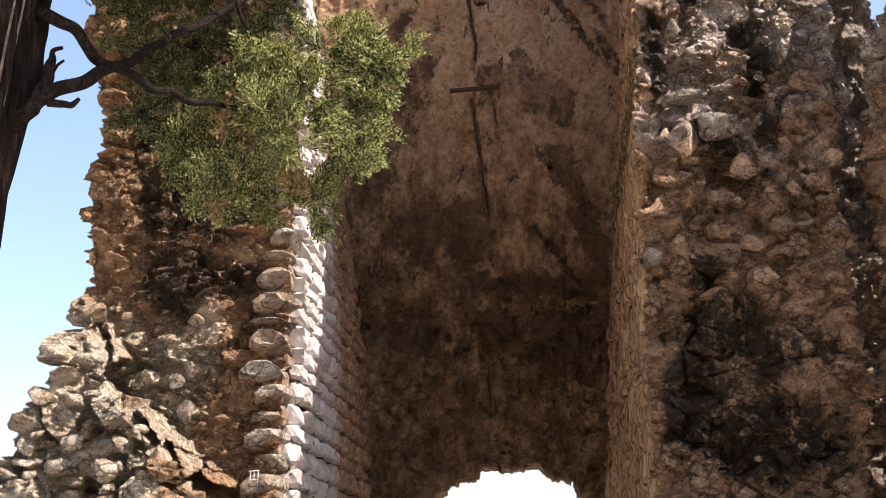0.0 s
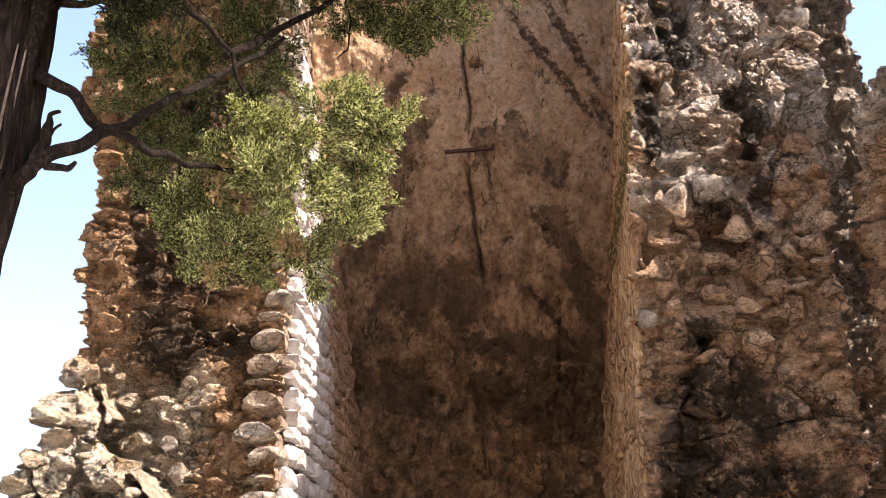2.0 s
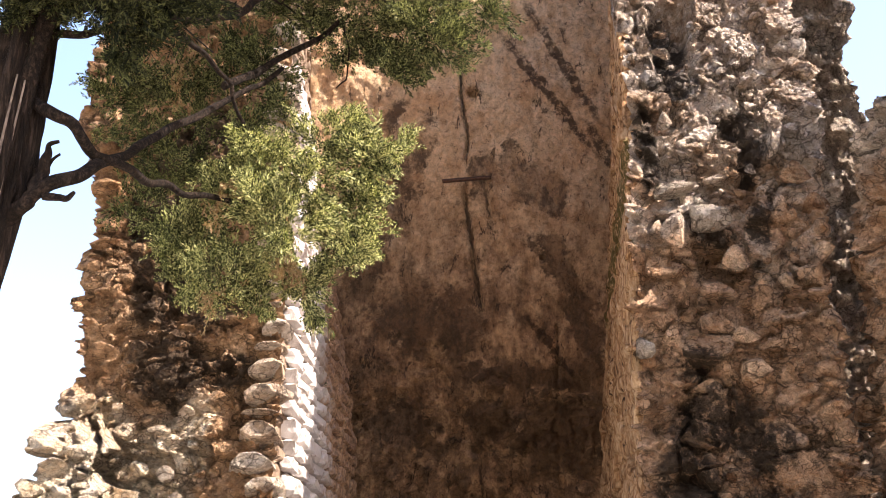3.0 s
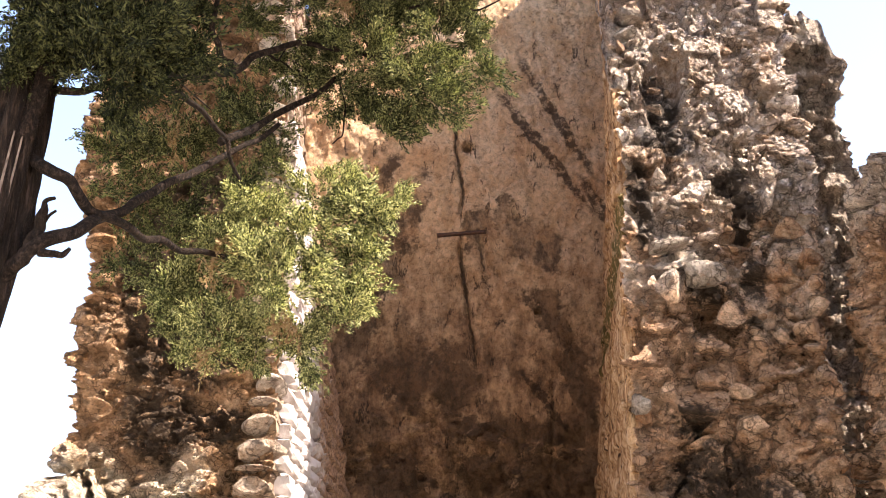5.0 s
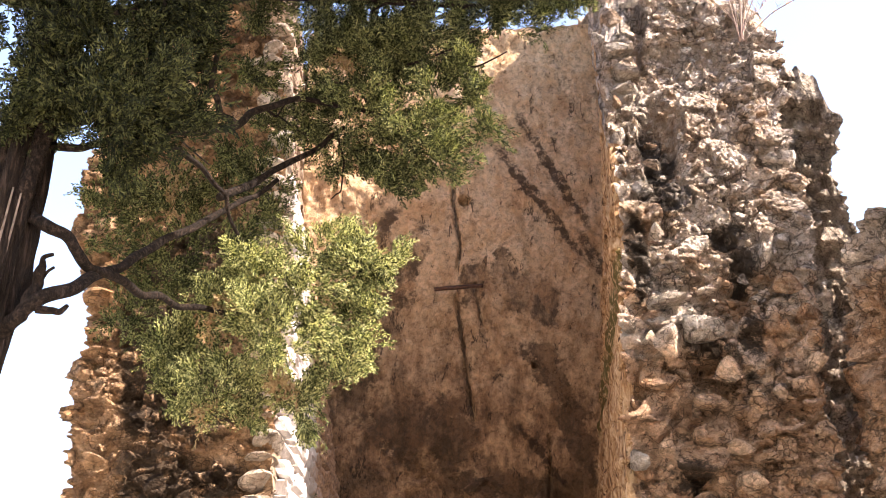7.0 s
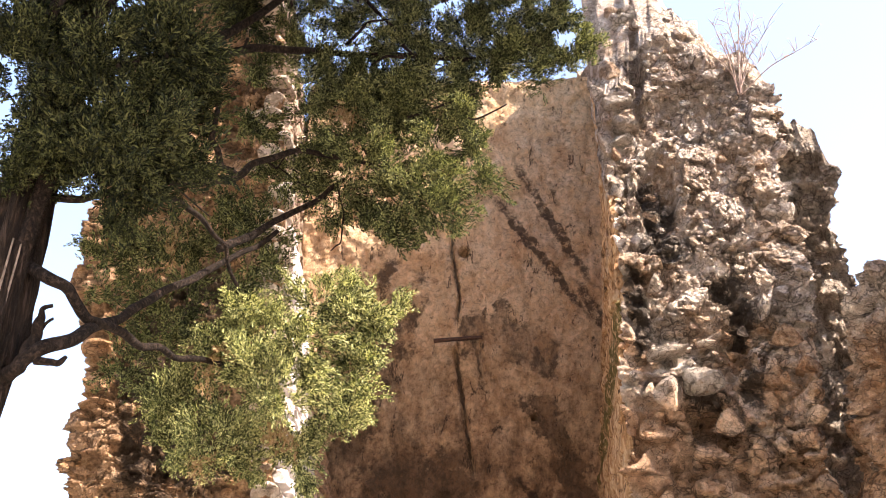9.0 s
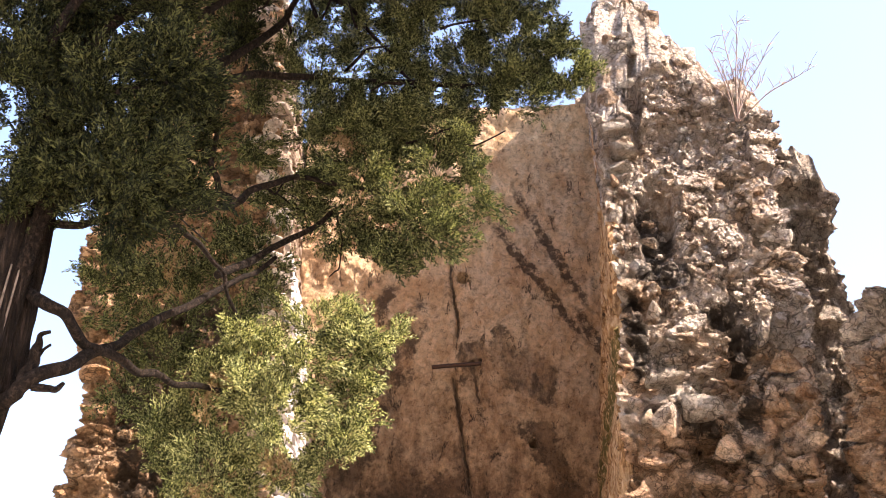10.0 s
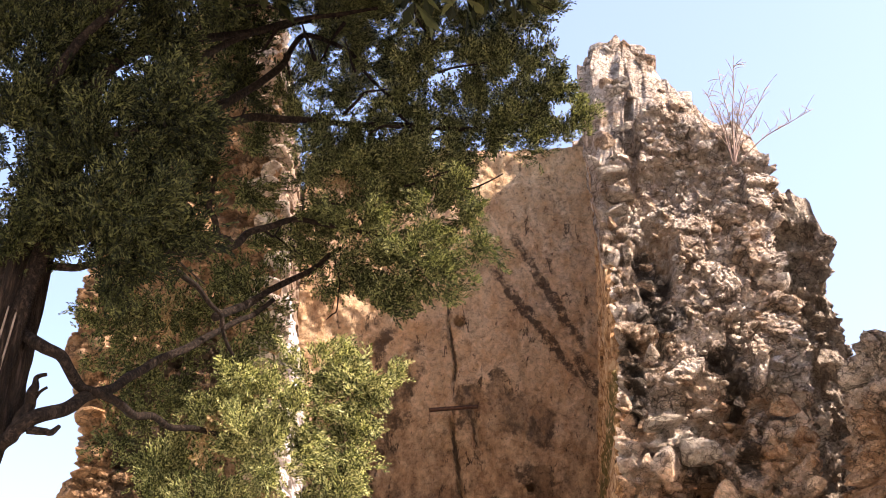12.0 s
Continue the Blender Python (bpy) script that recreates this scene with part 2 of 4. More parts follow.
def facing():
    """Flat pale facing stones of the inner wall face, brown towards the back of the niche."""
    n = Nodes("pale_facing_stone")
    co = n.node("NewGeometry", out=0)
    rnd = n.node("ObjectInfo", out=5)
    mid = n.noise(co, 9.0, 7.0, 0.65)
    fine = n.noise(co, 30.0, 8.0, 0.7)
    tone = n.math("ADD", n.math("MULTIPLY", mid, 0.7), n.math("MULTIPLY", rnd, 0.35))
    col = n.ramp(tone, [(0.30, (0.40, 0.35, 0.32)), (0.48, (0.54, 0.49, 0.47)), (0.70, (0.66, 0.62, 0.61))])
    col = n.mix(n.step(n.noise(co, 15.0, 6.0, 0.7), 0.60, 0.70), col, (0.33, 0.26, 0.21, 1))
    sep = n.tree.nodes.new("ShaderNodeSeparateXYZ")
    n.put(sep.inputs[0], co)
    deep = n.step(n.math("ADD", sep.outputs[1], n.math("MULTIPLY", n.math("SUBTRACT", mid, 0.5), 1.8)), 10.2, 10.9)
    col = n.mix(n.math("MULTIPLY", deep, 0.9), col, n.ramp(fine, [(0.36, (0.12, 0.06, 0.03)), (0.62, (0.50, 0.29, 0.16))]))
    return n.finish(col, 0.9, [(mid, 0.03), (fine, 0.012)], 0.15)


M_FACING = facing()
M_JOINT = plain("earthy_joints", (0.10, 0.065, 0.045), (0.30, 0.22, 0.16), 14.0, 0.95)


def streaked():
    """Orange-brown wall face, run with upright streaks and a cushion of moss."""
    n = Nodes("streaked_stone")
    co = n.node("NewGeometry", out=0)
    run = n.noise(n.mapped(co, (1, 1, 0.16)), 14.0, 8.0, 0.7)
    mid = n.noise(co, 8.0, 8.0, 0.7)
    col = n.ramp(run, [(0.34, (0.10, 0.05, 0.026)), (0.46, (0.36, 0.20, 0.10)), (0.56, (0.58, 0.38, 0.22)), (0.68, (0.70, 0.53, 0.37))])
    col = n.mix(n.step(mid, 0.56, 0.66), col, (0.07, 0.04, 0.025, 1))
    moss = n.math("MULTIPLY", n.spots(warped(n, co, 0.2, 6.0), [(0.75, 5.4, 0.4, 0.24, 0)]), n.step(mid, 0.40, 0.52))
    col = n.mix(moss, col, (0.12, 0.09, 0.03, 1))
    return n.finish(col, 0.9, [(run, 0.05), (mid, 0.05)], 0.12)


M_STREAKED = streaked()


def bark(name, along):
    n = Nodes(name)
    co = n.node("TexCoord", out=3)
    fib = n.noise(n.mapped(co, (1, 1, along)), 60.0, 8.0, 0.7)
    mid = n.noise(co, 6.0, 6.0, 0.6)
    col = n.ramp(fib, [(0.36, (0.005, 0.003, 0.003)), (0.52, (0.022, 0.014, 0.010)), (0.70, (0.085, 0.056, 0.044))])
    col = n.mix(n.math("MULTIPLY", n.step(mid, 0.60, 0.7), 0.3), col, (0.12, 0.085, 0.065, 1))
    return n.finish(col, 0.9, [(fib, 0.05), (mid, 0.02)], 0.15)


M_BARK = bark("juniper_bark", 0.09)
M_TWIG = bark("twig_bark", 0.8)
M_LIT_RIDGE = plain("lit_ridge_wood", (0.03, 0.02, 0.016), (0.20, 0.15, 0.12), 18.0, 0.9)


def foliage(name, a, b, c):
    n = Nodes(name)
    isl = n.node("NewGeometry", out=8)
    co = n.node("NewGeometry", out=0)
    v = n.math("ADD", n.math("MULTIPLY", isl, 0.55), n.math("MULTIPLY", n.noise(co, 4.0, 4.0), 0.5))
    col = n.ramp(v, [(0.24, a), (0.5, b), (0.80, c)])
    n.finish(col, 0.65, [], 0.15)
    tr = n.node("BsdfTranslucent", {"Color": n.mix(1.0, col, (1.3, 1.45, 0.75, 1), "MULTIPLY")})
    mx = n.node("MixShader", {0: 0.25, 1: n.bsdf.outputs[0], 2: tr})
    n.tree.links.new(mx, n.tree.nodes["Material Output"].inputs[0])
    return n.mat


# three tones of one foliage, sun and shade in the colour; the last yellower
M_LEAF_SHADED = foliage("juniper_shaded", (0.004, 0.006, 0.003), (0.012, 0.016, 0.006), (0.11, 0.115, 0.048))
M_LEAF_HALF_LIT = foliage("juniper_half_lit", (0.008, 0.011, 0.004), (0.045, 0.054, 0.020), (0.30, 0.30, 0.14))
M_LEAF_SUNLIT = foliage("juniper_sunlit", (0.010, 0.014, 0.005), (0.11, 0.122, 0.046), (0.60, 0.58, 0.30))
M_DEAD = foliage("dry_leaf", (0.16, 0.095, 0.05), (0.26, 0.17, 0.095), (0.34, 0.25, 0.15))
M_SHRUB = foliage("dry_shrub_twig", (0.20, 0.13, 0.11), (0.30, 0.21, 0.18), (0.36, 0.29, 0.22))


M_IRON = plain("rusty_iron", (0.035, 0.018, 0.012), (0.10, 0.045, 0.025), 60.0)
# unseen ground, kept pale to bounce light up onto the walls
M_EARTH = plain("pale_bounce_earth", (0.42, 0.36, 0.28), (0.60, 0.53, 0.43), 1.2, 0.95)
M_CHALK = plain("white_scratch", (0.7, 0.66, 0.6), (0.8, 0.77, 0.72), 30.0, 0.9)


# ---------------------------------------------------------------- shape tools
def hashed(i, j, k, seed):
    h = (i.astype(np.int64) * 73856093) ^ (j.astype(np.int64) * 19349663) ^ (k.astype(np.int64) * 83492791) ^ (seed * 2654435)
    h = (h ^ (h >> 13)) * 1274126177 & 0x7FFFFFFF
    h = (h ^ (h >> 15)) * 668265263 & 0x7FFFFFFF
    return ((h ^ (h >> 12)) & 0xFFFFF) / 1048575.0


def value_noise(p, seed=0):
    b = np.floor(p)
    f = p - b
    f = f * f * (3 - 2 * f)
    out = np.zeros(len(p))
    for dx in (0, 1):
        for dy in (0, 1):
            for dz in (0, 1):
                w = (f[:, 0] if dx else 1 - f[:, 0]) * (f[:, 1] if dy else 1 - f[:, 1]) * (f[:, 2] if dz else 1 - f[:, 2])
                out += w * hashed(b[:, 0] + dx, b[:, 1] + dy, b[:, 2] + dz, seed)
    return out * 2 - 1


def fbm(p, octaves=4, seed=0):
    out, amp = np.zeros(len(p)), 0.5
    for o in range(octaves):
        out += amp * value_noise(p * 2.03 ** o, seed + 17 * o)
        amp *= 0.52
    return out


def cells(p, size, seed):
    """Distances to the nearest two of a set of scattered seeds, a random number for the nearest, and how its tilted face stands out."""
    q = p / np.array(size)
    b = np.floor(q)
    f1, f2, rid, tilt = np.full(len(p), 9.0), np.full(len(p), 9.0), np.zeros(len(p)), np.zeros(len(p))
    for dx in (-1, 0, 1):
        for dy in (-1, 0, 1):
            for dz in (-1, 0, 1):
                i, j, k = b[:, 0] + dx, b[:, 1] + dy, b[:, 2] + dz
                h = [hashed(i, j, k, seed + n) for n in range(7)]
                off = q - np.stack([i + h[0], j + h[1], k + h[2]], 1)
                d = np.sqrt((off ** 2).sum(1))
                near = d < f1
                f2 = np.where(near, f1, np.minimum(f2, d))
                rid = np.where(near, h[3], rid)
                lean = (h[4] - 0.5) * off[:, 0] * size[0] + (h[5] - 0.5) * off[:, 1] * size[1] + (h[6] - 0.6) * off[:, 2] * size[2]
                tilt = np.where(near, lean, tilt)
                f1 = np.where(near, d, f1)
    return f1, f2, rid, tilt


def rubble(p, size=(0.27, 0.27, 0.19), amp=0.13, seed=3, share=0.5):
    """How far the broken face of a rubble wall stands out at the points p: angular stones in a crust of mortar and chips."""
    w = p + 0.06 * np.stack([fbm(p * 4, 3, 5), fbm(p * 4, 3, 6), fbm(p * 4, 3, 7)], 1)
    f1, f2, r, lean = cells(w, size, seed)
    g1, g2, s, tip = cells(w, tuple(0.40 * v for v in size), seed + 9)
    edge, small = smooth_step(f2 - f1, 0.02, 0.10), smooth_step(g2 - g1, 0.03, 0.14)
    h1, h2, q, grit = cells(w, tuple(0.17 * v for v in size), seed + 21)
    stone = edge * (amp * (0.30 + 0.8 * r) + 1.2 * lean)
    chips = small * (amp * (0.10 + 0.45 * s) + 1.5 * tip)
    out = np.where(r < share, stone, chips) - 0.45 * amp + 0.8 * grit + 0.018 * (q - 0.5)
    crags = 0.055 * (0.35 - np.abs(fbm(p * 4.5, 4, 22))) + 0.030 * (0.3 - np.abs(fbm(p * 13, 3, 26))) + 0.016 * fbm(p * 36, 2, 23)
    clefts = smooth_step(fbm(p * np.array([3.6, 3.6, 5.0]), 4, 91), 0.17, 0.28)
    return out + crags + 0.10 * fbm(p * 1.7, 3, 21) - 0.09 * clefts


def ashlar(p, seed=40):
    """Low relief of small coursed stones on a wall that runs in y."""
    w = p + 0.02 * np.stack([fbm(p * 5, 2, 5), fbm(p * 5, 2, 6), fbm(p * 5, 2, 7)], 1)
    f1, f2, r, lean = cells(w, (0.6, 0.30, 0.13), seed)
    return 0.2 * lean + 0.030 * np.sqrt(np.clip((f2 - f1) / 0.25, 0, 1)) + 0.022 * (r - 0.5) + 0.02 * fbm(p * 8, 4, 30)


def mesh_of(name, verts, faces, material, smooth=True):
    me = bpy.data.meshes.new(name)
    me.from_pydata([tuple(v) for v in np.asarray(verts).tolist()], [], [tuple(f) for f in np.asarray(faces).tolist()])
    me.materials.append(material)
    if smooth:
        me.polygons.foreach_set("use_smooth", [True] * len(me.polygons))
    me.update()
    return me


def grid_faces(rows, cols, closed=False):
    i, j = np.meshgrid(np.arange(rows - 1), np.arange(cols if closed else cols - 1), indexing="ij")
    a, b = i * cols + j, i * cols + (j + 1) % cols
    return np.stack([a, b, b + cols, a + cols], -1).reshape(-1, 4)


def smooth_step(v, lo, hi):
    t = np.clip((v - lo) / (hi - lo), 0, 1)
    return t * t * (3 - 2 * t)


def raked(p, fwd):
    """Points of a wall face brought forward by fwd, spreading as the face comes nearer."""
    k = (1 - fwd / p[:, 1])[:, None]
    return np.array([0, 0, 1.6]) + (p - np.array([0, 0, 1.6])) * k


def wall_shell(name, left, right, y0, y1, top, relief, material, z_from=2.0, nz=480, nx=120, ny=100, back=8, forward=None, inner=None, flare=None):
    """A thick upright wall end: the loop left side, front, right side, back, in rows up to a broken top.
    left(z), right(z): its sides; top(x, y): its height; relief(p, which): outward relief for sides -1, front 0, right side 1."""
    s = np.linspace(0, 1, ny + 1)[:-1]
    u = np.concatenate([np.zeros(ny), np.linspace(0, 1, nx + 1)[:-1], np.ones(ny), np.linspace(1, 0, back + 1)[:-1]])
    y = np.concatenate([y1 + (y0 - y1) * s, np.full(nx, y0), y0 + (y1 - y0) * s, np.full(back, y1)])
    side = np.concatenate([np.full(ny, -1), np.zeros(nx), np.full(ny, 1), np.full(back, 2)])
    n = len(u)
    v = np.concatenate([[-0.5, -0.25], np.linspace(0, 1, nz)])
    xm = left(np.array([6.0]))[0] * (1 - u) + right(np.array([6.0]))[0] * u
    tz = top(xm, y)
    z = np.where(v[:, None] < 0, z_from + v[:, None] * 2 * z_from, z_from + np.clip(v, 0, 1)[:, None] * (tz - z_from)[None, :])
    uu, yy, ss = [np.broadcast_to(a, z.shape).ravel() for a in (u, y, side)]
    zz = z.ravel()
    lx, rx = left(zz), right(zz)
    p = np.stack([lx + uu * (rx - lx), yy, zz], 1)
    if flare is not None:
        # the inner face is not square to the front
        which, turn = flare
        p[:, 0] += (ss == which) * turn(zz) * np.clip((yy - y0) / (BACK - y0), 0, 1.2)
    # outward directions, rounded at the corners
    near_l = np.exp(-np.hypot(p[:, 0] - lx, p[:, 1] - y0) / 0.06)
    near_r = np.exp(-np.hypot(p[:, 0] - rx, p[:, 1] - y0) / 0.06)
    nrm = np.stack([np.where(ss == -1, -1.0, np.where(ss == 1, 1.0, 0.0)), np.where(ss == 0, -1.0, np.where(ss == 2, 1.0, 0.0)), np.zeros(len(p))], 1)
    nrm[:, 0] += np.where(ss == 0, near_r - near_l, 0)
    nrm[:, 1] -= np.where(abs(ss) == 1, near_l * (ss == -1) + near_r * (ss == 1), 0)
    nrm /= np.linalg.norm(nrm, axis=1)[:, None]
    p = p + nrm * relief(p, ss)[:, None]
    if forward is not None:
        p = raked(p, forward(p[:, 0], p[:, 2]) * (ss != 2) * smooth_step(p[:, 1], y0 + 1.0, y0))
    rows = [p]
    last = p[-n:]
    mid = np.array([(last[:, 0].min() + last[:, 0].max()) / 2, 0, 0])
    for k in np.linspace(0.06, 0.97, 16):
        ring = last.copy()
        ring[:, 0] = last[:, 0] * (1 - 0.9 * k) + mid[0] * 0.9 * k
        ring[:, 1] = last[:, 1] * (1 - k) + np.clip(last[:, 1], y0 + (y1 - y0) * 0.42, y1 - (y1 - y0) * 0.2) * k
        ring[:, 2] = np.maximum(top(ring[:, 0], ring[:, 1]), last[:, 2] * (1 - k)) + 0.16 * fbm(ring * 5, 4, 2) + 0.06 * fbm(ring * 14, 3, 3) + 0.02
        rows.append(ring)
    verts = np.concatenate(rows)
    nr = len(verts) // n
    me = mesh_of(name, verts, grid_faces(nr, n, True), material, False)
    if inner is not None:
        # the inner face has its own surface
        which, other, upto = inner
        me.materials.append(other)
        mark = np.tile(side == which, nr - 1) & (np.repeat(np.arange(nr - 1), n) < upto * nr)
        me.polygons.foreach_set("material_index", mark.astype(np.int32))
    return me


def piece(name, me, parent, x, y, z, turn=(0, 0, 0), size=(1, 1, 1), fwd=None):
    if fwd is not None:
        p = np.array([[x, y, z]])
        x, y, z = (float(v) for v in raked(p, fwd(p[:, 0], p[:, 2]) * smooth_step(p[:, 1], 10.0, 9.0))[0])
    ob = new(name, me)
    ob.parent = parent
    ob.matrix_basis = Matrix.LocRotScale((x, y, z), Euler([radians(a) for a in turn]), size)
    return ob


def part(name, bm, material, parent, label=""):
    me = bpy.data.meshes.new(name)
    bm.to_mesh(me)
    bm.free()
    me.materials.append(material)
    ob = new(name, me)
    ob.parent = parent
    if label:
        tagged(ob, label)
    return ob


def stone_mesh(name, rng, material, square=0.5, cuts=16):
    """One broken stone about 1 x 1 x 1: between a ball and a block, split by flat breaks, with worn edges."""
    bm = bmesh.new()
    bmesh.ops.create_icosphere(bm, subdivisions=2, radius=1.0)
    breaks = []
    for _ in range(cuts):
        n = Vector((rng.gauss(0, 1), rng.gauss(0, 1), rng.gauss(0, 1))).normalized()
        breaks.append((n, rng.uniform(0.20, 0.36) * (1 + 0.25 * square)))
    shift = Vector((rng.uniform(0, 50), rng.uniform(0, 50), rng.uniform(0, 50)))
    for v in bm.verts:
        d = v.co.normalized()
        m = max(abs(d.x), abs(d.y), abs(d.z))
        co = d * 0.5 * ((1 - square) + square / m * 0.88)
        for n, o in breaks:
            over = co.dot(n) - o
            if over > 0:
                co = co - n * over
        v.co = co + d * (0.035 * noise.noise(co * 4 + shift) + 0.030 * noise.noise(co * 10 + shift))
    me = bpy.data.meshes.new(name)
    bm.to_mesh(me)
    bm.free()
    me.materials.append(material)
    return me


def tube(bm, pts, radii, sides=8, rough=0.0, seed=0):
    """A bent round bar through pts, with ridged bark when rough."""
    pts = [Vector(p) for p in pts]
    # rounded course
    fine, rad = [], []
    for i in range(len(pts) - 1):
        p0, p1, p2, p3 = pts[max(i - 1, 0)], pts[i], pts[i + 1], pts[min(i + 2, len(pts) - 1)]
        for k in range(5):
            t = k / 5
            fine.append(0.5 * ((2 * p1) + (p2 - p0) * t + (2 * p0 - 5 * p1 + 4 * p2 - p3) * t * t + (3 * p1 - p0 - 3 * p2 + p3) * t ** 3))
            rad.append(radii[i] * (1 - t) + radii[i + 1] * t)
    fine.append(pts[-1]), rad.append(radii[-1])
    rings = []
    for i, c in enumerate(fine):
        d = (fine[min(i + 1, len(fine) - 1)] - fine[max(i - 1, 0)]).normalized()
        a = d.orthogonal().normalized() if not rings else (last_a - d * last_a.dot(d)).normalized()
        last_a = a
        b = d.cross(a)
        ring = []
        for s in range(sides):
            th = 2 * math.pi * s / sides
            w = a * math.cos(th) + b * math.sin(th)
            r = rad[i] * (1 + rough * noise.noise(Vector((math.cos(th) * 3, math.sin(th) * 3, i * 0.12 + seed * 7.3))) + 0.5 * rough * noise.noise(Vector((math.cos(th) * 9, math.sin(th) * 9, i * 0.2 + seed))))
            ring.append(bm.verts.new(c + w * r))
        rings.append(ring)
    for r0, r1 in zip(rings, rings[1:]):
        for s in range(sides):
            bm.faces.new((r0[s], r0[(s + 1) % sides], r1[(s + 1) % sides], r1[s])).smooth = True
    bm.faces.new(rings[-1])
    bm.faces.new(rings[0][::-1])
    return bm


# ---------------------------------------------------------------- ground
def ground():
    xs = np.concatenate([-np.geomspace(3000, 20, 14), np.linspace(-18, 18, 46), np.geomspace(20, 3000, 14)])
    gx, gy = np.meshgrid(xs, xs, indexing="ij")
    p = np.stack([gx.ravel(), gy.ravel(), np.zeros(gx.size)], 1)
    p[:, 2] = 0.12 * fbm(p * 0.6, 3, 4) - 0.1 * smooth_step(np.hypot(p[:, 0], p[:, 1]), 10, 30)
    ob = new("ground", mesh_of("ground", p, grid_faces(len(xs), len(xs)), M_EARTH))
    return tagged(ob, "unseen pale ground bouncing light round the ruined tower", "ground", kind="structure")


ground()

# ---------------------------------------------------------------- tower walls
FRONT, BACK = 9.0, 12.1
rng = random.Random(7)


def right_edge(z):
    return np.interp(z, [2.4, 2.9, 3.5, 3.9, 4.5, 4.7, 5.1, 5.7, 6.0, 6.2, 6.7, 7.0, 7.3, 7.6, 8.4], [2.27, 2.27, 2.27, 2.27, 2.21, 2.24, 2.28, 2.29, 2.29, 2.25, 2.15, 2.14, 2.20, 2.24, 2.26]) - 0.08


def right_inner(z):
    return np.interp(z, [2.4, 4.1, 6.0, 6.5, 7.4, 8.5, 9.0], [0.79, 0.77, 0.79, 0.78, 0.75, 0.72, 0.62])


def right_top(x, y):
    front = np.interp(x, [0.7, 0.88, 1.12, 1.25, 1.45, 1.64, 1.9, 2.05, 2.3], [7.42, 7.45, 7.9, 8.0, 7.92, 7.8, 7.72, 7.6, 7.35])
    rear = np.interp(x, [0.5, 0.8, 1.0, 1.16, 1.33, 1.45, 1.63, 1.82, 2.15, 2.32, 2.5], [9.0, 9.22, 9.33, 9.38, 9.3, 9.02, 8.85, 8.5, 8.33, 8.05, 7.9])
    p = np.stack([x, y, y * 0], 1)
    # hidden rise at the rear, added to keep sun off the back wall
    rear = rear + 0.95 * smooth_step(y, 10.6, 11.3) * smooth_step(x, 1.7, 1.2)
    return front + (rear - front) * smooth_step(y, 9.3, 10.0) + 0.12 * fbm(p * 5, 4, 8)


def relief_right(p, side):
    up = smooth_step(p[:, 2], 7.5, 8.3) * smooth_step(p[:, 1], 10.0, 9.3)
    face = rubble(p, amp=0.12, share=0.5) + 0.0 - 0.05 * (side == 1)
    # hollows and a cleft in the broken face: x, z, half width, half height, depth
    for x, z, rx, rz, deep in ((1.12, 6.5, 0.13, 0.34, 0.20), (1.05, 6.1, 0.2, 0.12, 0.12), (1.03, 7.65, 0.05, 0.42, 0.28), (1.36, 4.72, 0.10, 0.12, 0.14), (1.55, 5.75, 0.10, 0.10, 0.10), (1.62, 5.3, 0.07, 0.22, 0.10), (1.3, 7.35, 0.07, 0.06, 0.12)):
        d = np.hypot((p[:, 0] - x) / rx, (p[:, 2] - z) / rz) + 0.7 * fbm(p * 5, 3, 83)
        face = face - deep * smooth_step(d, 1.25, 0.6) * (side == 0)
    return np.where(side == -1, ashlar(p) * (1 - up) + (rubble(p) + 0.02) * up, face)


def right_rake(x, z):
    # the broken end leans back as it rises
    return np.interp(z, [4.2, 5.0, 5.6, 7.4, 9.5], [0.50, 0.42, 0.25, -0.55, -0.55])


def flare_right(z):
    return np.interp(z, [2.7, 4.7, 6.1, 8.0, 9.8], [-0.14, -0.01, 0.09, 0.26, 0.38])


wall_right = tagged(new("wall_right", wall_shell("wall_right", right_inner, right_edge, FRONT, 12.9, right_top, relief_right, M_RUBBLE_R, nz=560, nx=150, forward=right_rake, inner=(-1, M_STREAKED, 0.82), flare=(-1, flare_right))),
                    "broken end of a thick limestone rubble wall with black lichen", "wall", kind="structure")


def left_edge(z):
    return np.interp(z, [2.2, 2.8, 3.0, 3.2, 3.45, 3.7, 3.87, 4.0, 4.3, 4.85, 5.0, 5.3, 5.9, 6.5, 7.5, 8.5, 9.4], [-3.85, -3.68, -3.6, -3.4, -3.35, -3.22, -3.25, -3.12, -3.15, -3.2, -3.11, -3.17, -3.3, -3.28, -3.1, -2.7, -2.4]) + 0.02


def left_corner(z):
    return np.interp(z, [2.4, 3.2, 3.6, 5.7, 6.7, 8.6], [-1.72, -1.70, -1.68, -1.68, -1.72, -1.84])


def left_top(x, y):
    p = np.stack([x, y, y * 0], 1)
    return 9.3 + 0.15 * fbm(p * 4, 4, 9) - 0.8 * smooth_step(-x, 2.3, 3.2)


def relief_left(p, side):
    core = smooth_step(p[:, 2], 4.0, 3.5) * smooth_step(-p[:, 0], 2.3, 2.7)
    face = rubble(p, (0.27, 0.25, 0.15), 0.10, 60, 0.4) * (1 - core) + core * (rubble(p, (0.42, 0.4, 0.26), 0.22, 62, 0.75) - 0.02)
    return np.where(side == 1, ashlar(p, 55) - 0.055, face - 0.02)


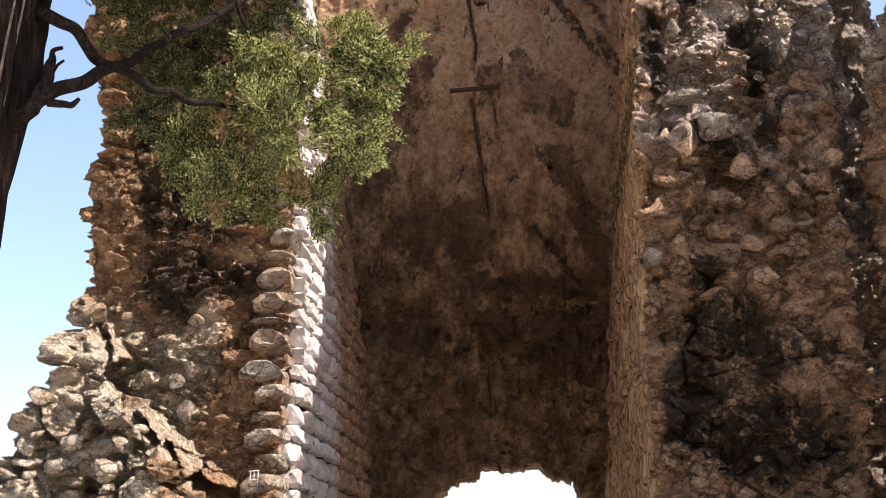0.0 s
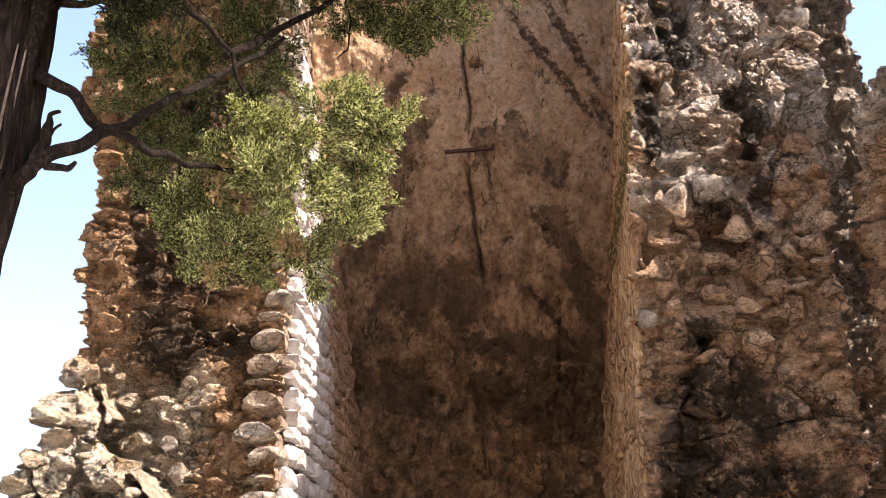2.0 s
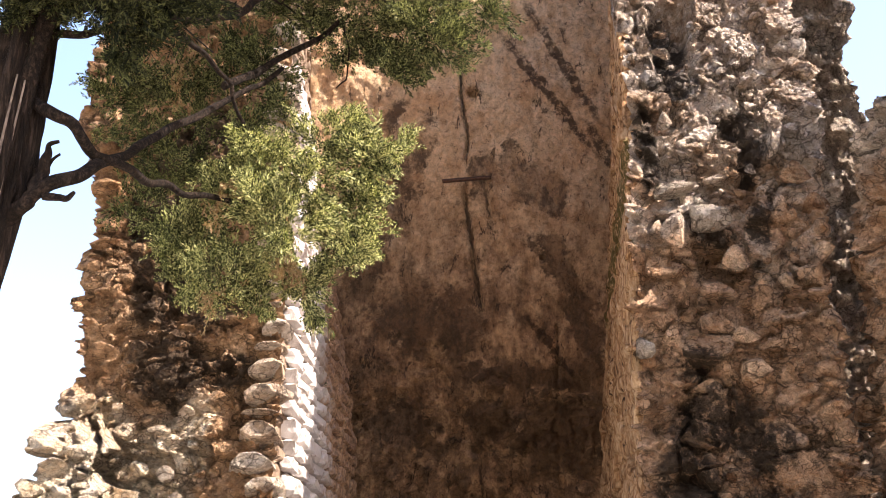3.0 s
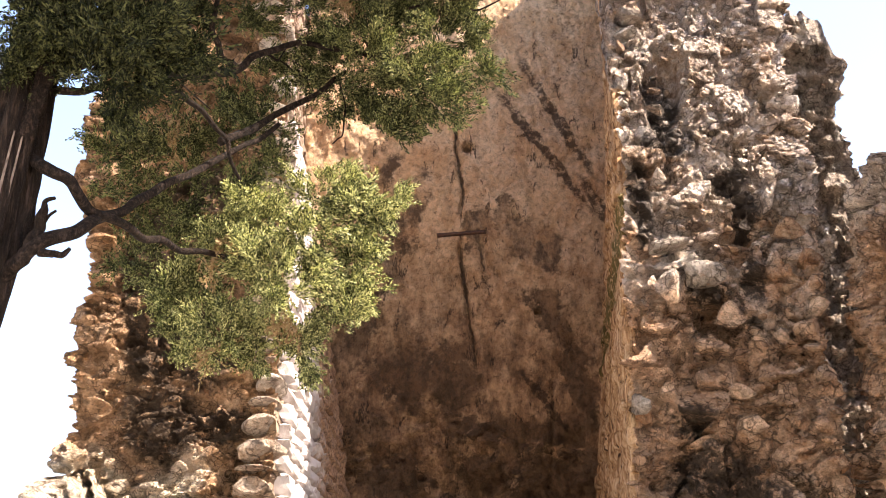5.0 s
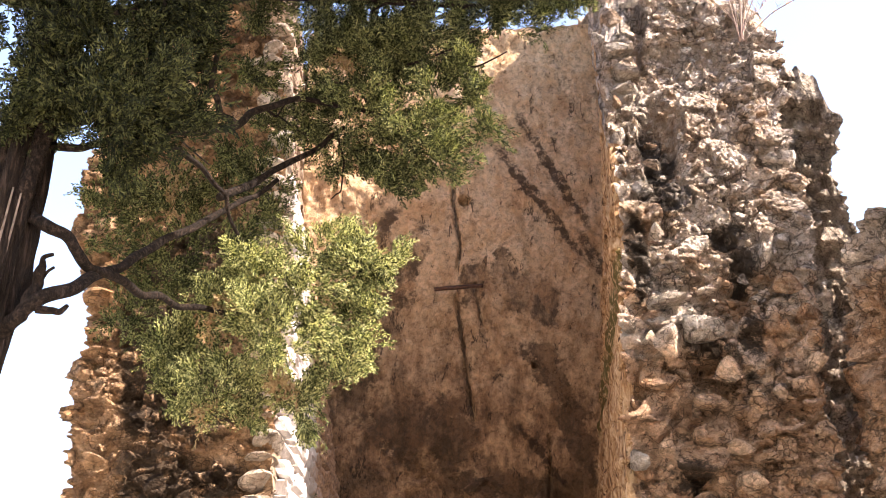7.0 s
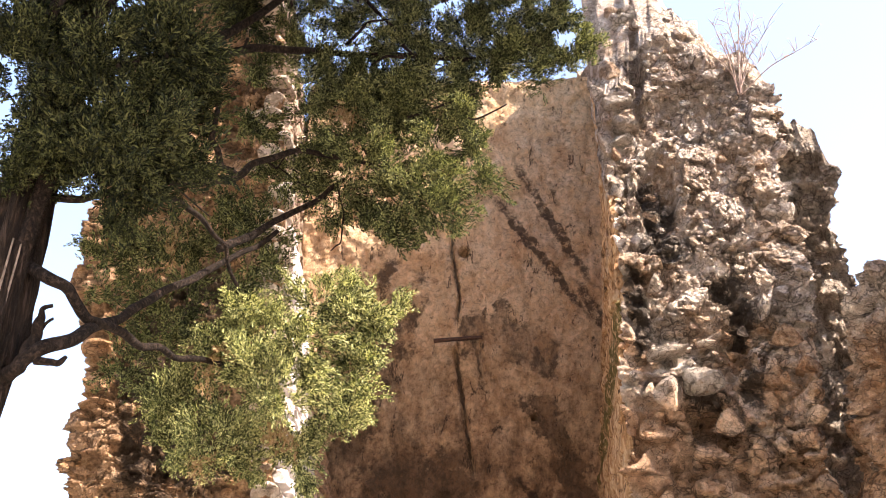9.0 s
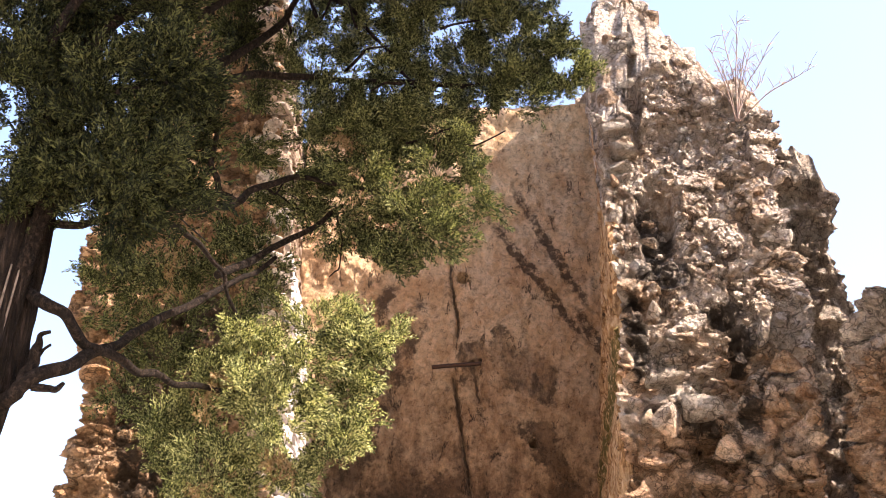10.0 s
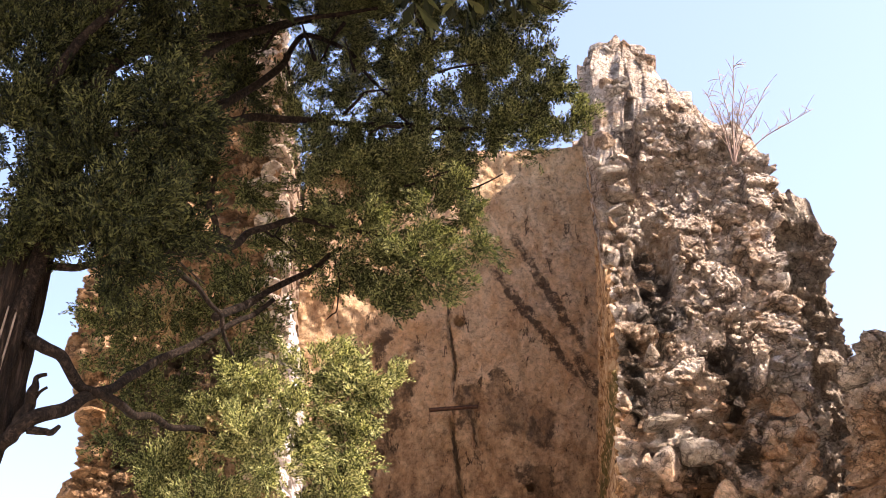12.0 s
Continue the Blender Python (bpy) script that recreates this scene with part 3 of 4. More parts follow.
def fallen_foot(x, z):
    # the fallen core bulges forward, its flank running down towards the corner
    flank = np.interp(z, [2.2, 2.48, 2.68, 3.02, 3.25, 3.5, 3.75, 4.2], [-1.95, -2.11, -2.35, -2.6, -2.74, -2.92, -3.1, -3.3])
    q = np.stack([x, x * 0, z], 1)
    block = cells(q + 0.05 * np.stack([fbm(q * 6, 2, 67)] * 3, 1), (0.20, 0.3, 0.16), 68)[2]
    return 0.8 * smooth_step(flank - x + 0.15 * fbm(q * 3, 3, 66) + 0.30 * (block - 0.5), -0.05, 0.16) * smooth_step(z, 4.15, 3.2)


def flare_left(z):
    return np.interp(z, [2.7, 4.0, 4.7, 5.5, 7.0], [0.22, 0.10, 0.0, -0.14, -0.28])


wall_left = tagged(new("wall_left", wall_shell("wall_left", left_edge, left_corner, FRONT, 12.9, left_top, relief_left, M_RUBBLE_L, forward=fallen_foot, inner=(1, M_JOINT, 1.0), flare=(1, flare_left))),
                   "broken end of a thick limestone wall, its foot spilling rubble", "wall", kind="structure")


def wall_back():
    """The plastered back wall, pierced by a rough arch."""
    step = 0.015
    xs, zs = np.arange(-2.1, 1.3, step), np.concatenate([np.arange(0, 2.2, 0.2), np.arange(2.2, 9.72, step)])
    gx, gz = np.meshgrid(xs, zs)
    p = np.stack([gx.ravel(), np.full(gx.size, BACK), gz.ravel()], 1)
    h = 0.09 * fbm(p * 1.3, 3, 70) + 0.05 * fbm(p * 5, 4, 71) + 0.02 * fbm(p * 22, 3, 72)
    # coat fallen away low down: stones show
    low = smooth_step(p[:, 2] + 0.8 * fbm(p * 2, 3, 75), 5.2, 4.0)
    h += low * 0.9 * (rubble(p, (0.2, 0.2, 0.14), 0.09, 77))
    # cracks: a run of short legs, narrow and deep
    for legs, wide, deep in (([(-0.57, 8.4), (-0.57, 7.6), (-0.50, 7.15), (-0.53, 6.9)], 0.018, 0.07), ([(-0.54, 6.56), (-0.46, 5.92), (-0.38, 5.35)], 0.02, 0.08),
                             ([(-0.36, 6.7), (-0.30, 6.3)], 0.03, 0.05), ([(0.33, 5.2), (0.3, 4.4), (0.34, 3.6)], 0.02, 0.05), ([(-0.42, 4.0), (-0.38, 3.5)], 0.03, 0.06)):
        for (x0, z0), (x1, z1) in zip(legs, legs[1:]):
            dx, dz = x1 - x0, z1 - z0
            t = np.clip(((p[:, 0] - x0) * dx + (p[:, 2] - z0) * dz) / (dx * dx + dz * dz), 0, 1)
            d = np.hypot(p[:, 0] - x0 - t * dx + 0.03 * fbm(p * 7, 2, 79), p[:, 2] - z0 - t * dz)
            h -= deep * np.exp(-(d / wide) ** 4)
    # small putlog holes
    for x, z, r in ((0.2, 5.87, 0.03), (-0.46, 7.62, 0.05), (-0.45, 4.05, 0.05), (-0.9, 4.3, 0.04)):
        h -= 0.15 * np.exp(-(np.hypot(p[:, 0] - x, p[:, 2] - z) / r) ** 4)
    front = p.copy()
    front[:, 1] -= h
    top = 9.66 + 0.06 * fbm(p * 5, 3, 12)
    front[:, 2] = np.where(p[:, 2] > 9.0, np.minimum(p[:, 2], top), p[:, 2])
    cx, cz = (gx[:-1, :-1] + step / 2), (gz[:-1, :-1] + gz[1:, 1:]) / 2
    c = np.stack([cx.ravel(), cx.ravel() * 0, cz.ravel()], 1)
    ragged = 0.015 + 0.11 * fbm(c * 7, 4, 14)
    ang = np.hypot(c[:, 0] + 0.2, np.maximum(c[:, 2] - 2.05, 0))
    keep = ~(ang < 1.0 + ragged).reshape(cx.shape)
    m, n = gx.shape
    f = grid_faces(m, n).reshape(m - 1, n - 1, 4)
    # draw the rim's corners onto the arch line
    rim_v = np.intersect1d(f[keep].ravel(), f[~keep].ravel())
    q = front[rim_v] * np.array([1, 0, 1])
    q[:, 1] = 0
    high = q[:, 2] > 2.05
    off = np.stack([q[:, 0] + 0.2, np.maximum(q[:, 2] - 2.05, 0)], 1)
    k = (1.0 + 0.015 + 0.11 * fbm(q * 7, 4, 14)) / np.maximum(np.hypot(off[:, 0], off[:, 1]), 1e-6)
    front[rim_v[high], 0] = (-0.2 + off[:, 0] * k)[high]
    front[rim_v[high], 2] = (2.05 + off[:, 1] * k)[high]
    rear = front.copy()
    rear[:, 1] = BACK + 0.55
    faces = [f[keep], f[keep][:, ::-1] + m * n]
    rim = []
    for i, j in np.argwhere(keep):
        a, b, d, e = f[i, j]
        for di, dj, v0, v1 in ((-1, 0, a, b), (0, 1, b, d), (1, 0, d, e), (0, -1, e, a)):
            k, l = i + di, j + dj
            if not (0 <= k < m - 1 and 0 <= l < n - 1) or not keep[k, l]:
                rim.append((v1, v0, v0 + m * n, v1 + m * n))
    faces.append(np.array(rim))
    ob = new("wall_back", mesh_of("wall_back", np.concatenate([front, rear]), np.concatenate(faces), M_PLASTER))
    return tagged(ob, "sooty brown plastered back wall with cracks above a rough arch", "wall", kind="structure")


back_wall = wall_back()


def outer_walls():
    def top_a(x, y):
        p = np.stack([x, y, y * 0], 1)
        # past x 2.8 the top rises out of view, added to cast shade
        return np.interp(x, [2.1, 2.3, 2.8, 3.5], [5.38, 5.46, 5.42, 7.6]) + 0.15 * fbm(p * 4, 4, 19)

    def rough(p, side):
        return rubble(p, (0.30, 0.28, 0.2), 0.14, 90) - 0.03

    a = new("wall_outer", wall_shell("wall_outer", lambda z: np.interp(z, [2.4, 4.2, 4.7, 5.5], [2.28, 2.27, 2.27, 2.30]), lambda z: z * 0 + 5.0, 8.0, 8.9, top_a, rough, M_RUBBLE_R, nz=240, nx=150, ny=30))
    tagged(a, "lower stretch of rough limestone wall beside the tower", "wall", kind="structure")

    def top_b(x, y):
        p = np.stack([x, y, y * 0], 1)
        return np.interp(x, [2.2, 2.6, 2.75, 2.95], [8.15, 8.05, 7.95, 7.6]) + 0.12 * fbm(p * 5, 4, 20)

    def top_c(x, y):
        p = np.stack([x, y, y * 0], 1)
        return 7.3 + 0.3 * fbm(p * 2, 3, 33)

    # unseen wall, added only to keep sun off the lower right wall
    c = new("wall_side", wall_shell("wall_side", lambda z: z * 0 + 3.3, lambda z: z * 0 + 4.2, 4.6, 8.1, top_c, rough, M_RUBBLE_R, nz=60, nx=20, ny=40))
    tagged(c, "unseen rough limestone wall added to shade the tower wall", "wall", kind="structure")

    b = new("wall_rear", wall_shell("wall_rear", lambda z: z * 0 + 2.05, lambda z: np.interp(z, [0, 6.5, 6.8, 7.2, 7.4, 7.8, 8.0], [3.15, 2.97, 2.92, 2.87, 2.94, 2.86, 2.7]), 10.5, 12.6, top_b, rough, M_GREY, nz=200, nx=50, ny=40))
    tagged(b, "grey lichened rubble buttress behind the tower wall", "wall", kind="structure")


outer_walls()

# ---------------------------------------------------------------- stones in the walls
STONES_R = [stone_mesh("stone", rng, M_STONE_R, rng.uniform(0.25, 0.8)) for _ in range(12)]
STONES_L = [stone_mesh("stone", rng, M_WILD_L, rng.uniform(0.25, 0.8)) for _ in range(10)]
STONES_W = [stone_mesh("stone", rng, M_STONE_W, rng.uniform(0.25, 0.8)) for M_STONE_W in (M_RUBBLE_L,) * 10]
BLOCKS = [stone_mesh("block", rng, M_PALE, 0.97, 8) for _ in range(6)]
QUOINS = [stone_mesh("quoin", rng, M_STONE_L, 0.97, 8) for _ in range(6)]
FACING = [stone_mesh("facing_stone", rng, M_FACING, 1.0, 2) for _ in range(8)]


def scatter(parent, meshes, name, x0, x1, z0, z1, y, count, big, seed, taken=(), tops=None, fwd=None):
    """Stones set in a face that looks towards -y, largest first, none over another."""
    r = random.Random(seed)
    done = list(taken)
    made = 0
    for k in range(count * 30):
        if made >= count:
            break
        z = r.uniform(z0, z1)
        x = r.uniform(x0(z) + 0.05, x1(z) - 0.05)
        w = big * (0.35 + 0.65 * (1 - made / count) ** 1.5) * r.uniform(0.8, 1.25)
        h = w * r.uniform(0.45, 0.95)
        if tops and z + h * 0.6 > tops(x):
            continue
        if any(abs(x - a) < (w + c) * 0.47 and abs(z - b) < (h + d) * 0.47 for a, b, c, d in done):
            continue
        done.append((x, z, w, h))
        depth = w * r.uniform(0.6, 0.9)
        piece(name, r.choice(meshes), parent, x, y(x, z) + depth * r.uniform(0.30, 0.48), z, (r.uniform(-14, 14), r.uniform(-18, 18), r.uniform(-20, 20)), (w, depth, h), fwd)
        made += 1
    return done


# chosen stones of the right wall: x, z, width, height, pale or not, lean
CHOSEN_R = [(1.33, 5.05, 0.30, 0.26, 1, -4), (1.49, 4.71, 0.30, 0.26, 0, 12), (1.08, 4.93, 0.25, 0.28, 0, 8), (0.83, 4.10, 0.13, 0.17, 1, 0), (1.03, 4.17, 0.20, 0.18, 0, 0),
            (1.52, 4.16, 0.30, 0.14, 0, 5), (1.95, 5.35, 0.34, 0.22, 0, 10), (2.05, 3.93, 0.22, 0.15, 0, 0), (2.08, 3.65, 0.22, 0.17, 0, -15), (1.58, 3.92, 0.24, 0.2, 0, 0),
            (1.3, 3.79, 0.2, 0.13, 0, 20), (1.66, 4.5, 0.2, 0.18, 0, 0), (1.33, 4.48, 0.3, 0.14, 0, 0), (1.05, 5.78, 0.16, 0.18, 0, 0), (1.1, 5.24, 0.34, 0.1, 1, -14)]
taken_r = [(x, z, w, h) for x, z, w, h, *_ in CHOSEN_R]
for x, z, w, h, light, lean in CHOSEN_R:
    piece("stone", (BLOCKS if light else STONES_R)[rng.randrange(6)], wall_right, x, 8.95, z, (rng.uniform(-8, 8), lean, rng.uniform(-10, 10)), (w, 0.28, h), right_rake)
for z in (7.36, 7.17, 7.02):
    piece("corner_stone", BLOCKS[rng.randrange(6)], wall_right, 0.88 + rng.uniform(-0.02, 0.02), 9.06, z, (0, rng.uniform(-6, 6), rng.uniform(-6, 6)), (0.30, 0.4, 0.15), right_rake)
z = 2.4
while z < 6.9:
    h = rng.uniform(0.11, 0.2)
    if rng.random() < 0.75:
        w = rng.uniform(0.12, 0.26)
        piece("corner_stone", rng.choice(STONES_R), wall_right, float(right_inner(z)) + w * 0.42, 9.05, z + h / 2, (0, rng.uniform(-6, 6), rng.uniform(-8, 8)), (w, 0.3, h * 0.95), right_rake)
    z += h
scatter(wall_right, STONES_R, "stone", lambda z: float(right_inner(z)) + 0.08, lambda z: float(right_edge(z)), 2.2, 7.9, lambda x, z: 8.97, 90, 0.19, 11, taken_r, lambda x: float(right_top(np.array([x]), np.array([9.0]))[0]), right_rake)
z = 2.2
while z < 7.2:
    h = rng.uniform(0.1, 0.22)
    w = rng.uniform(0.16, 0.3)
    if rng.random() < 0.6:
        piece("edge_stone", rng.choice(STONES_R), wall_right, float(right_edge(z)) - w * 0.36, 9.03, z + h / 2, (rng.uniform(-10, 10), rng.uniform(-12, 12), rng.uniform(-20, 20)), (w, 0.32, h), right_rake)
    z += h * rng.uniform(0.8, 1.2)

# left wall: long quoins at the inner corner, rubble beyond
z = 2.35
while z < 9.0:
    h = rng.choice((0.09, 0.12, 0.15, 0.18, 0.22)) * rng.uniform(0.9, 1.1)
    w = rng.uniform(0.2, 0.48)
    piece("quoin", rng.choice(QUOINS), wall_left, float(left_corner(z)) - w * 0.5 + rng.uniform(0.03, 0.07), 9.13, z + h / 2, (rng.uniform(-3, 3), rng.uniform(-5, 5), rng.uniform(-5, 5)), (w, 0.50, h * rng.uniform(0.88, 1.06)))
    z += h
piece("round_stone", stone_mesh("round_stone", rng, M_PALE, 0.0, 4), wall_left, -2.44, 8.93, 3.24, (0, 0, 0), (0.14, 0.1, 0.15))
piece("stone", BLOCKS[1], wall_left, -2.37, 8.93, 3.05, (0, 20, 0), (0.13, 0.12, 0.19))
scatter(wall_left, STONES_L, "stone", lambda z: float(left_edge(z)) + 0.15, lambda z: float(left_corner(z)) - 0.25, 4.0, 8.8, lambda x, z: 9.0, 90, 0.20, 12, (), None, fallen_foot)
scatter(wall_left, STONES_W, "stone", lambda z: float(left_edge(z)) + 0.05, lambda z: float(left_corner(z)) - 0.3, 2.2, 4.0, lambda x, z: 8.95, 46, 0.24, 13, (), None, fallen_foot)
z = 2.6
while z < 7.2:
    h = rng.uniform(0.1, 0.2)
    w = rng.uniform(0.2, 0.34)
    if rng.random() < 0.6:
        piece("edge_stone", rng.choice(STONES_W), wall_left, float(left_edge(z)) + w * 0.40, 9.05, z + h / 2, (rng.uniform(-6, 6), rng.uniform(-8, 8), rng.uniform(-15, 15)), (w, 0.36, h), fallen_foot)
    z += h * rng.uniform(0.8, 1.1)

# small coursed stones on the inner face of the left wall
z = 2.45
count = 0
while z < 6.4 and count < 296:
    h = rng.uniform(0.11, 0.17)
    y = 9.12 + rng.uniform(0, 0.10)
    while y < 11.9:
        w = rng.uniform(0.2, 0.40)
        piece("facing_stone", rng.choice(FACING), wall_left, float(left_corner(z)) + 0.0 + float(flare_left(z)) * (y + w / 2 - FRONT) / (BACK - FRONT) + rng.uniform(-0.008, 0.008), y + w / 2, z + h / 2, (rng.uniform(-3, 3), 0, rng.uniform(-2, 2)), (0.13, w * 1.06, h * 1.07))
        y += w
        count += 1
    z += h

# ---------------------------------------------------------------- juniper
tree = tagged(new("juniper_tree"), "leaning juniper with fibrous bark and hanging green sprays", "tree")
tree.location = (-2.12, 4.64, 0)


def closer(p):
    """The trunk stands nearer than the hanging sprays; the limbs run back from it."""
    k = float(np.interp(p[0], [-2.2, -1.2], [0.76, 1.0]))
    w = (1 - k) / 0.24
    return Vector(((p[0] - 0.035 * w) * k, p[1] * k, 1.6 + (p[2] + 0.04 * w - 1.6) * k))


def limb(name, pts, r0, r1, sides=8, rough=0.25, parent=tree, skin=None):
    bm = bmesh.new()
    r0 *= float(np.interp(pts[0][0], [-2.2, -1.2], [0.8, 1.0]))
    pts = [closer(p) for p in pts]
    if name == "trunk":
        pts.insert(0, Vector((-2.12, 4.64, -0.15)))
    elif name != "bark_strip":
        # kinks
        pts = [pts[0]] + [q for a, b in zip(pts, pts[1:]) for q in (a.lerp(b, rng.uniform(0.4, 0.6)) + Vector([rng.uniform(-1, 1) * (r0 + r1) * 0.5 for _ in range(3)]), b)]
    k = len(pts) - 1
    tube(bm, [p - Vector(tree.location) for p in pts], [r0 + (r1 - r0) * i / k for i in range(k + 1)], sides, rough, rng.randrange(99))
    return part(name, bm, skin or (M_BARK if name == "trunk" else M_TWIG), tree)


TRUNK = [(-2.80, 6.1, 1.6), (-2.80, 6.1, 2.6), (-2.71, 6.1, 3.4), (-2.62, 6.1, 4.05), (-2.585, 6.1, 4.4), (-2.55, 6.1, 4.72), (-2.50, 6.1, 5.26), (-2.46, 6.1, 5.81), (-2.44, 6.1, 6.42), (-2.38, 6.1, 7.1), (-2.3, 6.1, 8.2)]
limb("trunk", TRUNK, 0.165, 0.07, 28, 0.6)
# pale strips standing for the trunk's sunlit ridge, and a second thin stem
for dx, a, b, r in ((0.045, 2, 6, 0.010), (0.085, 3, 7, 0.007)):
    limb("bark_strip", [(x + dx, y - 0.165 + abs(dx) * 0.4, z) for x, y, z in TRUNK[a:b]], r, r * 0.4, 6, 0.6, skin=M_LIT_RIDGE)
limb("branch", [(-2.6, 6.1, 4.35), (-2.46, 6.0, 4.75), (-2.38, 6.0, 5.2), (-2.3, 6.0, 5.7), (-2.2, 6.0, 6.2), (-2.0, 6.1, 6.7)], 0.05, 0.02, 9, 0.5)
limb("branch", [(-2.52, 6.1, 3.95), (-2.4, 6.0, 4.03), (-2.29, 6.0, 4.14), (-2.08, 6.0, 4.23), (-1.96, 6.1, 4.33), (-1.85, 6.2, 4.48), (-1.65, 6.2, 4.59), (-1.38, 6.1, 4.70), (-1.19, 6.0, 4.77)], 0.040, 0.012, 10)
limb("stub", [(-2.36, 6.0, 4.07), (-2.33, 6.0, 4.2), (-2.30, 5.95, 4.28), (-2.25, 5.95, 4.34)], 0.036, 0.006, 9, 0.5)
limb("stub", [(-2.33, 6.0, 4.1), (-2.31, 6.0, 4.24), (-2.24, 5.95, 4.27)], 0.02, 0.005, 7, 0.5)
limb("stub", [(-2.32, 6.0, 4.07), (-2.24, 6.0, 4.06), (-2.15, 5.95, 4.07)], 0.024, 0.007, 7, 0.4)
limb("branch", [(-2.5, 6.1, 4.66), (-2.3, 6.0, 4.51), (-2.16, 6.0, 4.38), (-2.01, 6.0, 4.26), (-1.84, 6.1, 4.18), (-1.69, 6.2, 4.16), (-1.36, 6.0, 4.04), (-1.0, 5.8, 4.01)], 0.034, 0.010, 8)
limb("twig", [(-2.5, 6.1, 5.05), (-2.25, 6.1, 5.02), (-2.07, 6.0, 5.0), (-1.71, 5.9, 4.91), (-1.55, 5.9, 4.79), (-1.42, 5.9, 4.63), (-1.37, 5.9, 4.46), (-1.30, 5.9, 4.35), (-1.16, 5.9, 4.17)], 0.022, 0.007, 7)
limb("branch", [(-2.55, 6.1, 5.1), (-2.13, 6.2, 5.28), (-1.63, 6.0, 5.05), (-1.45, 6.0, 5.07), (-1.34, 6.0, 5.16), (-1.1, 6.0, 5.24), (-0.8, 6.0, 5.17), (-0.39, 6.0, 5.02)], 0.036, 0.010, 8)
limb("twig", [(-1.54, 6.0, 5.54), (-1.56, 6.0, 5.32), (-1.5, 6.0, 5.15), (-1.42, 6.0, 5.09)], 0.012, 0.020, 7)
limb("branch", [(-2.49, 6.2, 5.85), (-2.05, 6.2, 5.95), (-1.73, 6.2, 5.97), (-1.41, 6.2, 6.03), (-1.05, 6.2, 6.0), (-0.6, 6.2, 5.96), (-0.18, 6.2, 5.92), (0.23, 6.2, 6.0)], 0.04, 0.008, 8)
limb("twig", [(-1.5, 6.1, 4.72), (-1.33, 6.1, 4.8), (-1.13, 6.1, 4.93), (-0.99, 6.1, 5.01), (-0.87, 6.1, 5.12)], 0.022, 0.012, 7)
limb("twig", [(-0.91, 6.1, 5.09), (-0.87, 6.1, 4.92), (-0.88, 6.1, 4.75), (-0.93, 6.1, 4.7)], 0.006, 0.003, 5)
limb("branch", [(-2.44, 6.15, 6.3), (-1.98, 6.3, 6.63), (-1.58, 6.3, 6.7), (-1.24, 6.3, 6.78), (-0.83, 6.3, 6.85), (-0.29, 6.3, 7.01)], 0.04, 0.008, 8)
limb("branch", [(-1.79, 6.2, 5.96), (-1.52, 6.2, 6.17), (-1.27, 6.2, 6.4), (-1.15, 6.2, 6.61), (-0.88, 6.2, 6.47), (-0.6, 6.2, 6.1)], 0.03, 0.008, 8)
limb("branch", [(-2.4, 5.8, 5.5), (-1.9, 5.75, 5.95), (-1.5, 5.8, 6.25), (-1.1, 5.85, 6.45), (-0.7, 5.9, 6.55)], 0.034, 0.010, 8)
limb("branch", [(-2.4, 5.7, 5.9), (-2.1, 5.6, 6.3), (-1.85, 5.6, 6.65), (-1.6, 5.7, 7.0)], 0.03, 0.010, 8)


# bare twigs in the upper crown
wood = random.Random(77)
for _ in range(34):
    a = Vector((wood.uniform(-2.3, -0.1), wood.uniform(5.95, 6.25), wood.uniform(5.0, 6.9)))
    d = Vector((wood.uniform(-0.2, 0.5), wood.uniform(-0.2, 0.2), wood.uniform(-0.35, 0.4)))
    limb("twig", [a, a + d * 0.5 + Vector((0, 0, wood.uniform(-0.04, 0.06))), a + d + Vector((0, 0, wood.uniform(-0.1, 0.12)))], wood.uniform(0.006, 0.014), 0.003, 5, 0.2)


def spray(rs):
    """One juniper spray, 1 long: a stem with forked side shoots of blunt scaly lobes. Returns vertices and triangles."""
    v, f = [], []

    def lobe(a, d, length, width):
        side = np.cross(d, rs.normal(size=3))
        side /= np.linalg.norm(side) + 1e-9
        up = np.cross(side, d)
        k = len(v)
        v.extend([a, a + d * length * 0.6 + side * width, a + d * length, a + d * length * 0.65 - side * width + up * width * 0.8])
        f.extend([(k, k + 1, k + 2), (k, k + 2, k + 3)])

    for i in range(5):
        t = 0.12 + 0.82 * i / 4
        a = np.array([0.06 * math.sin(3 * t), t, 0.08 * math.sin(2.2 * t)])
        for s in (-1, 1):
            th = rs.uniform(0.35, 0.85)
            d = np.array([s * math.sin(th), math.cos(th), rs.uniform(-0.7, 0.7)])
            d /= np.linalg.norm(d)
            ln = (0.46 - 0.20 * t) * rs.uniform(0.7, 1.2)
            lobe(a, d, ln * 1.15, 0.052)
            e = d + np.array([-s * 0.55 * math.cos(th), 0.6, rs.uniform(-0.8, 0.8)])
            lobe(a + d * ln * 0.45, e / np.linalg.norm(e), ln * 0.75, 0.045)
    return np.array(v), np.array(f)


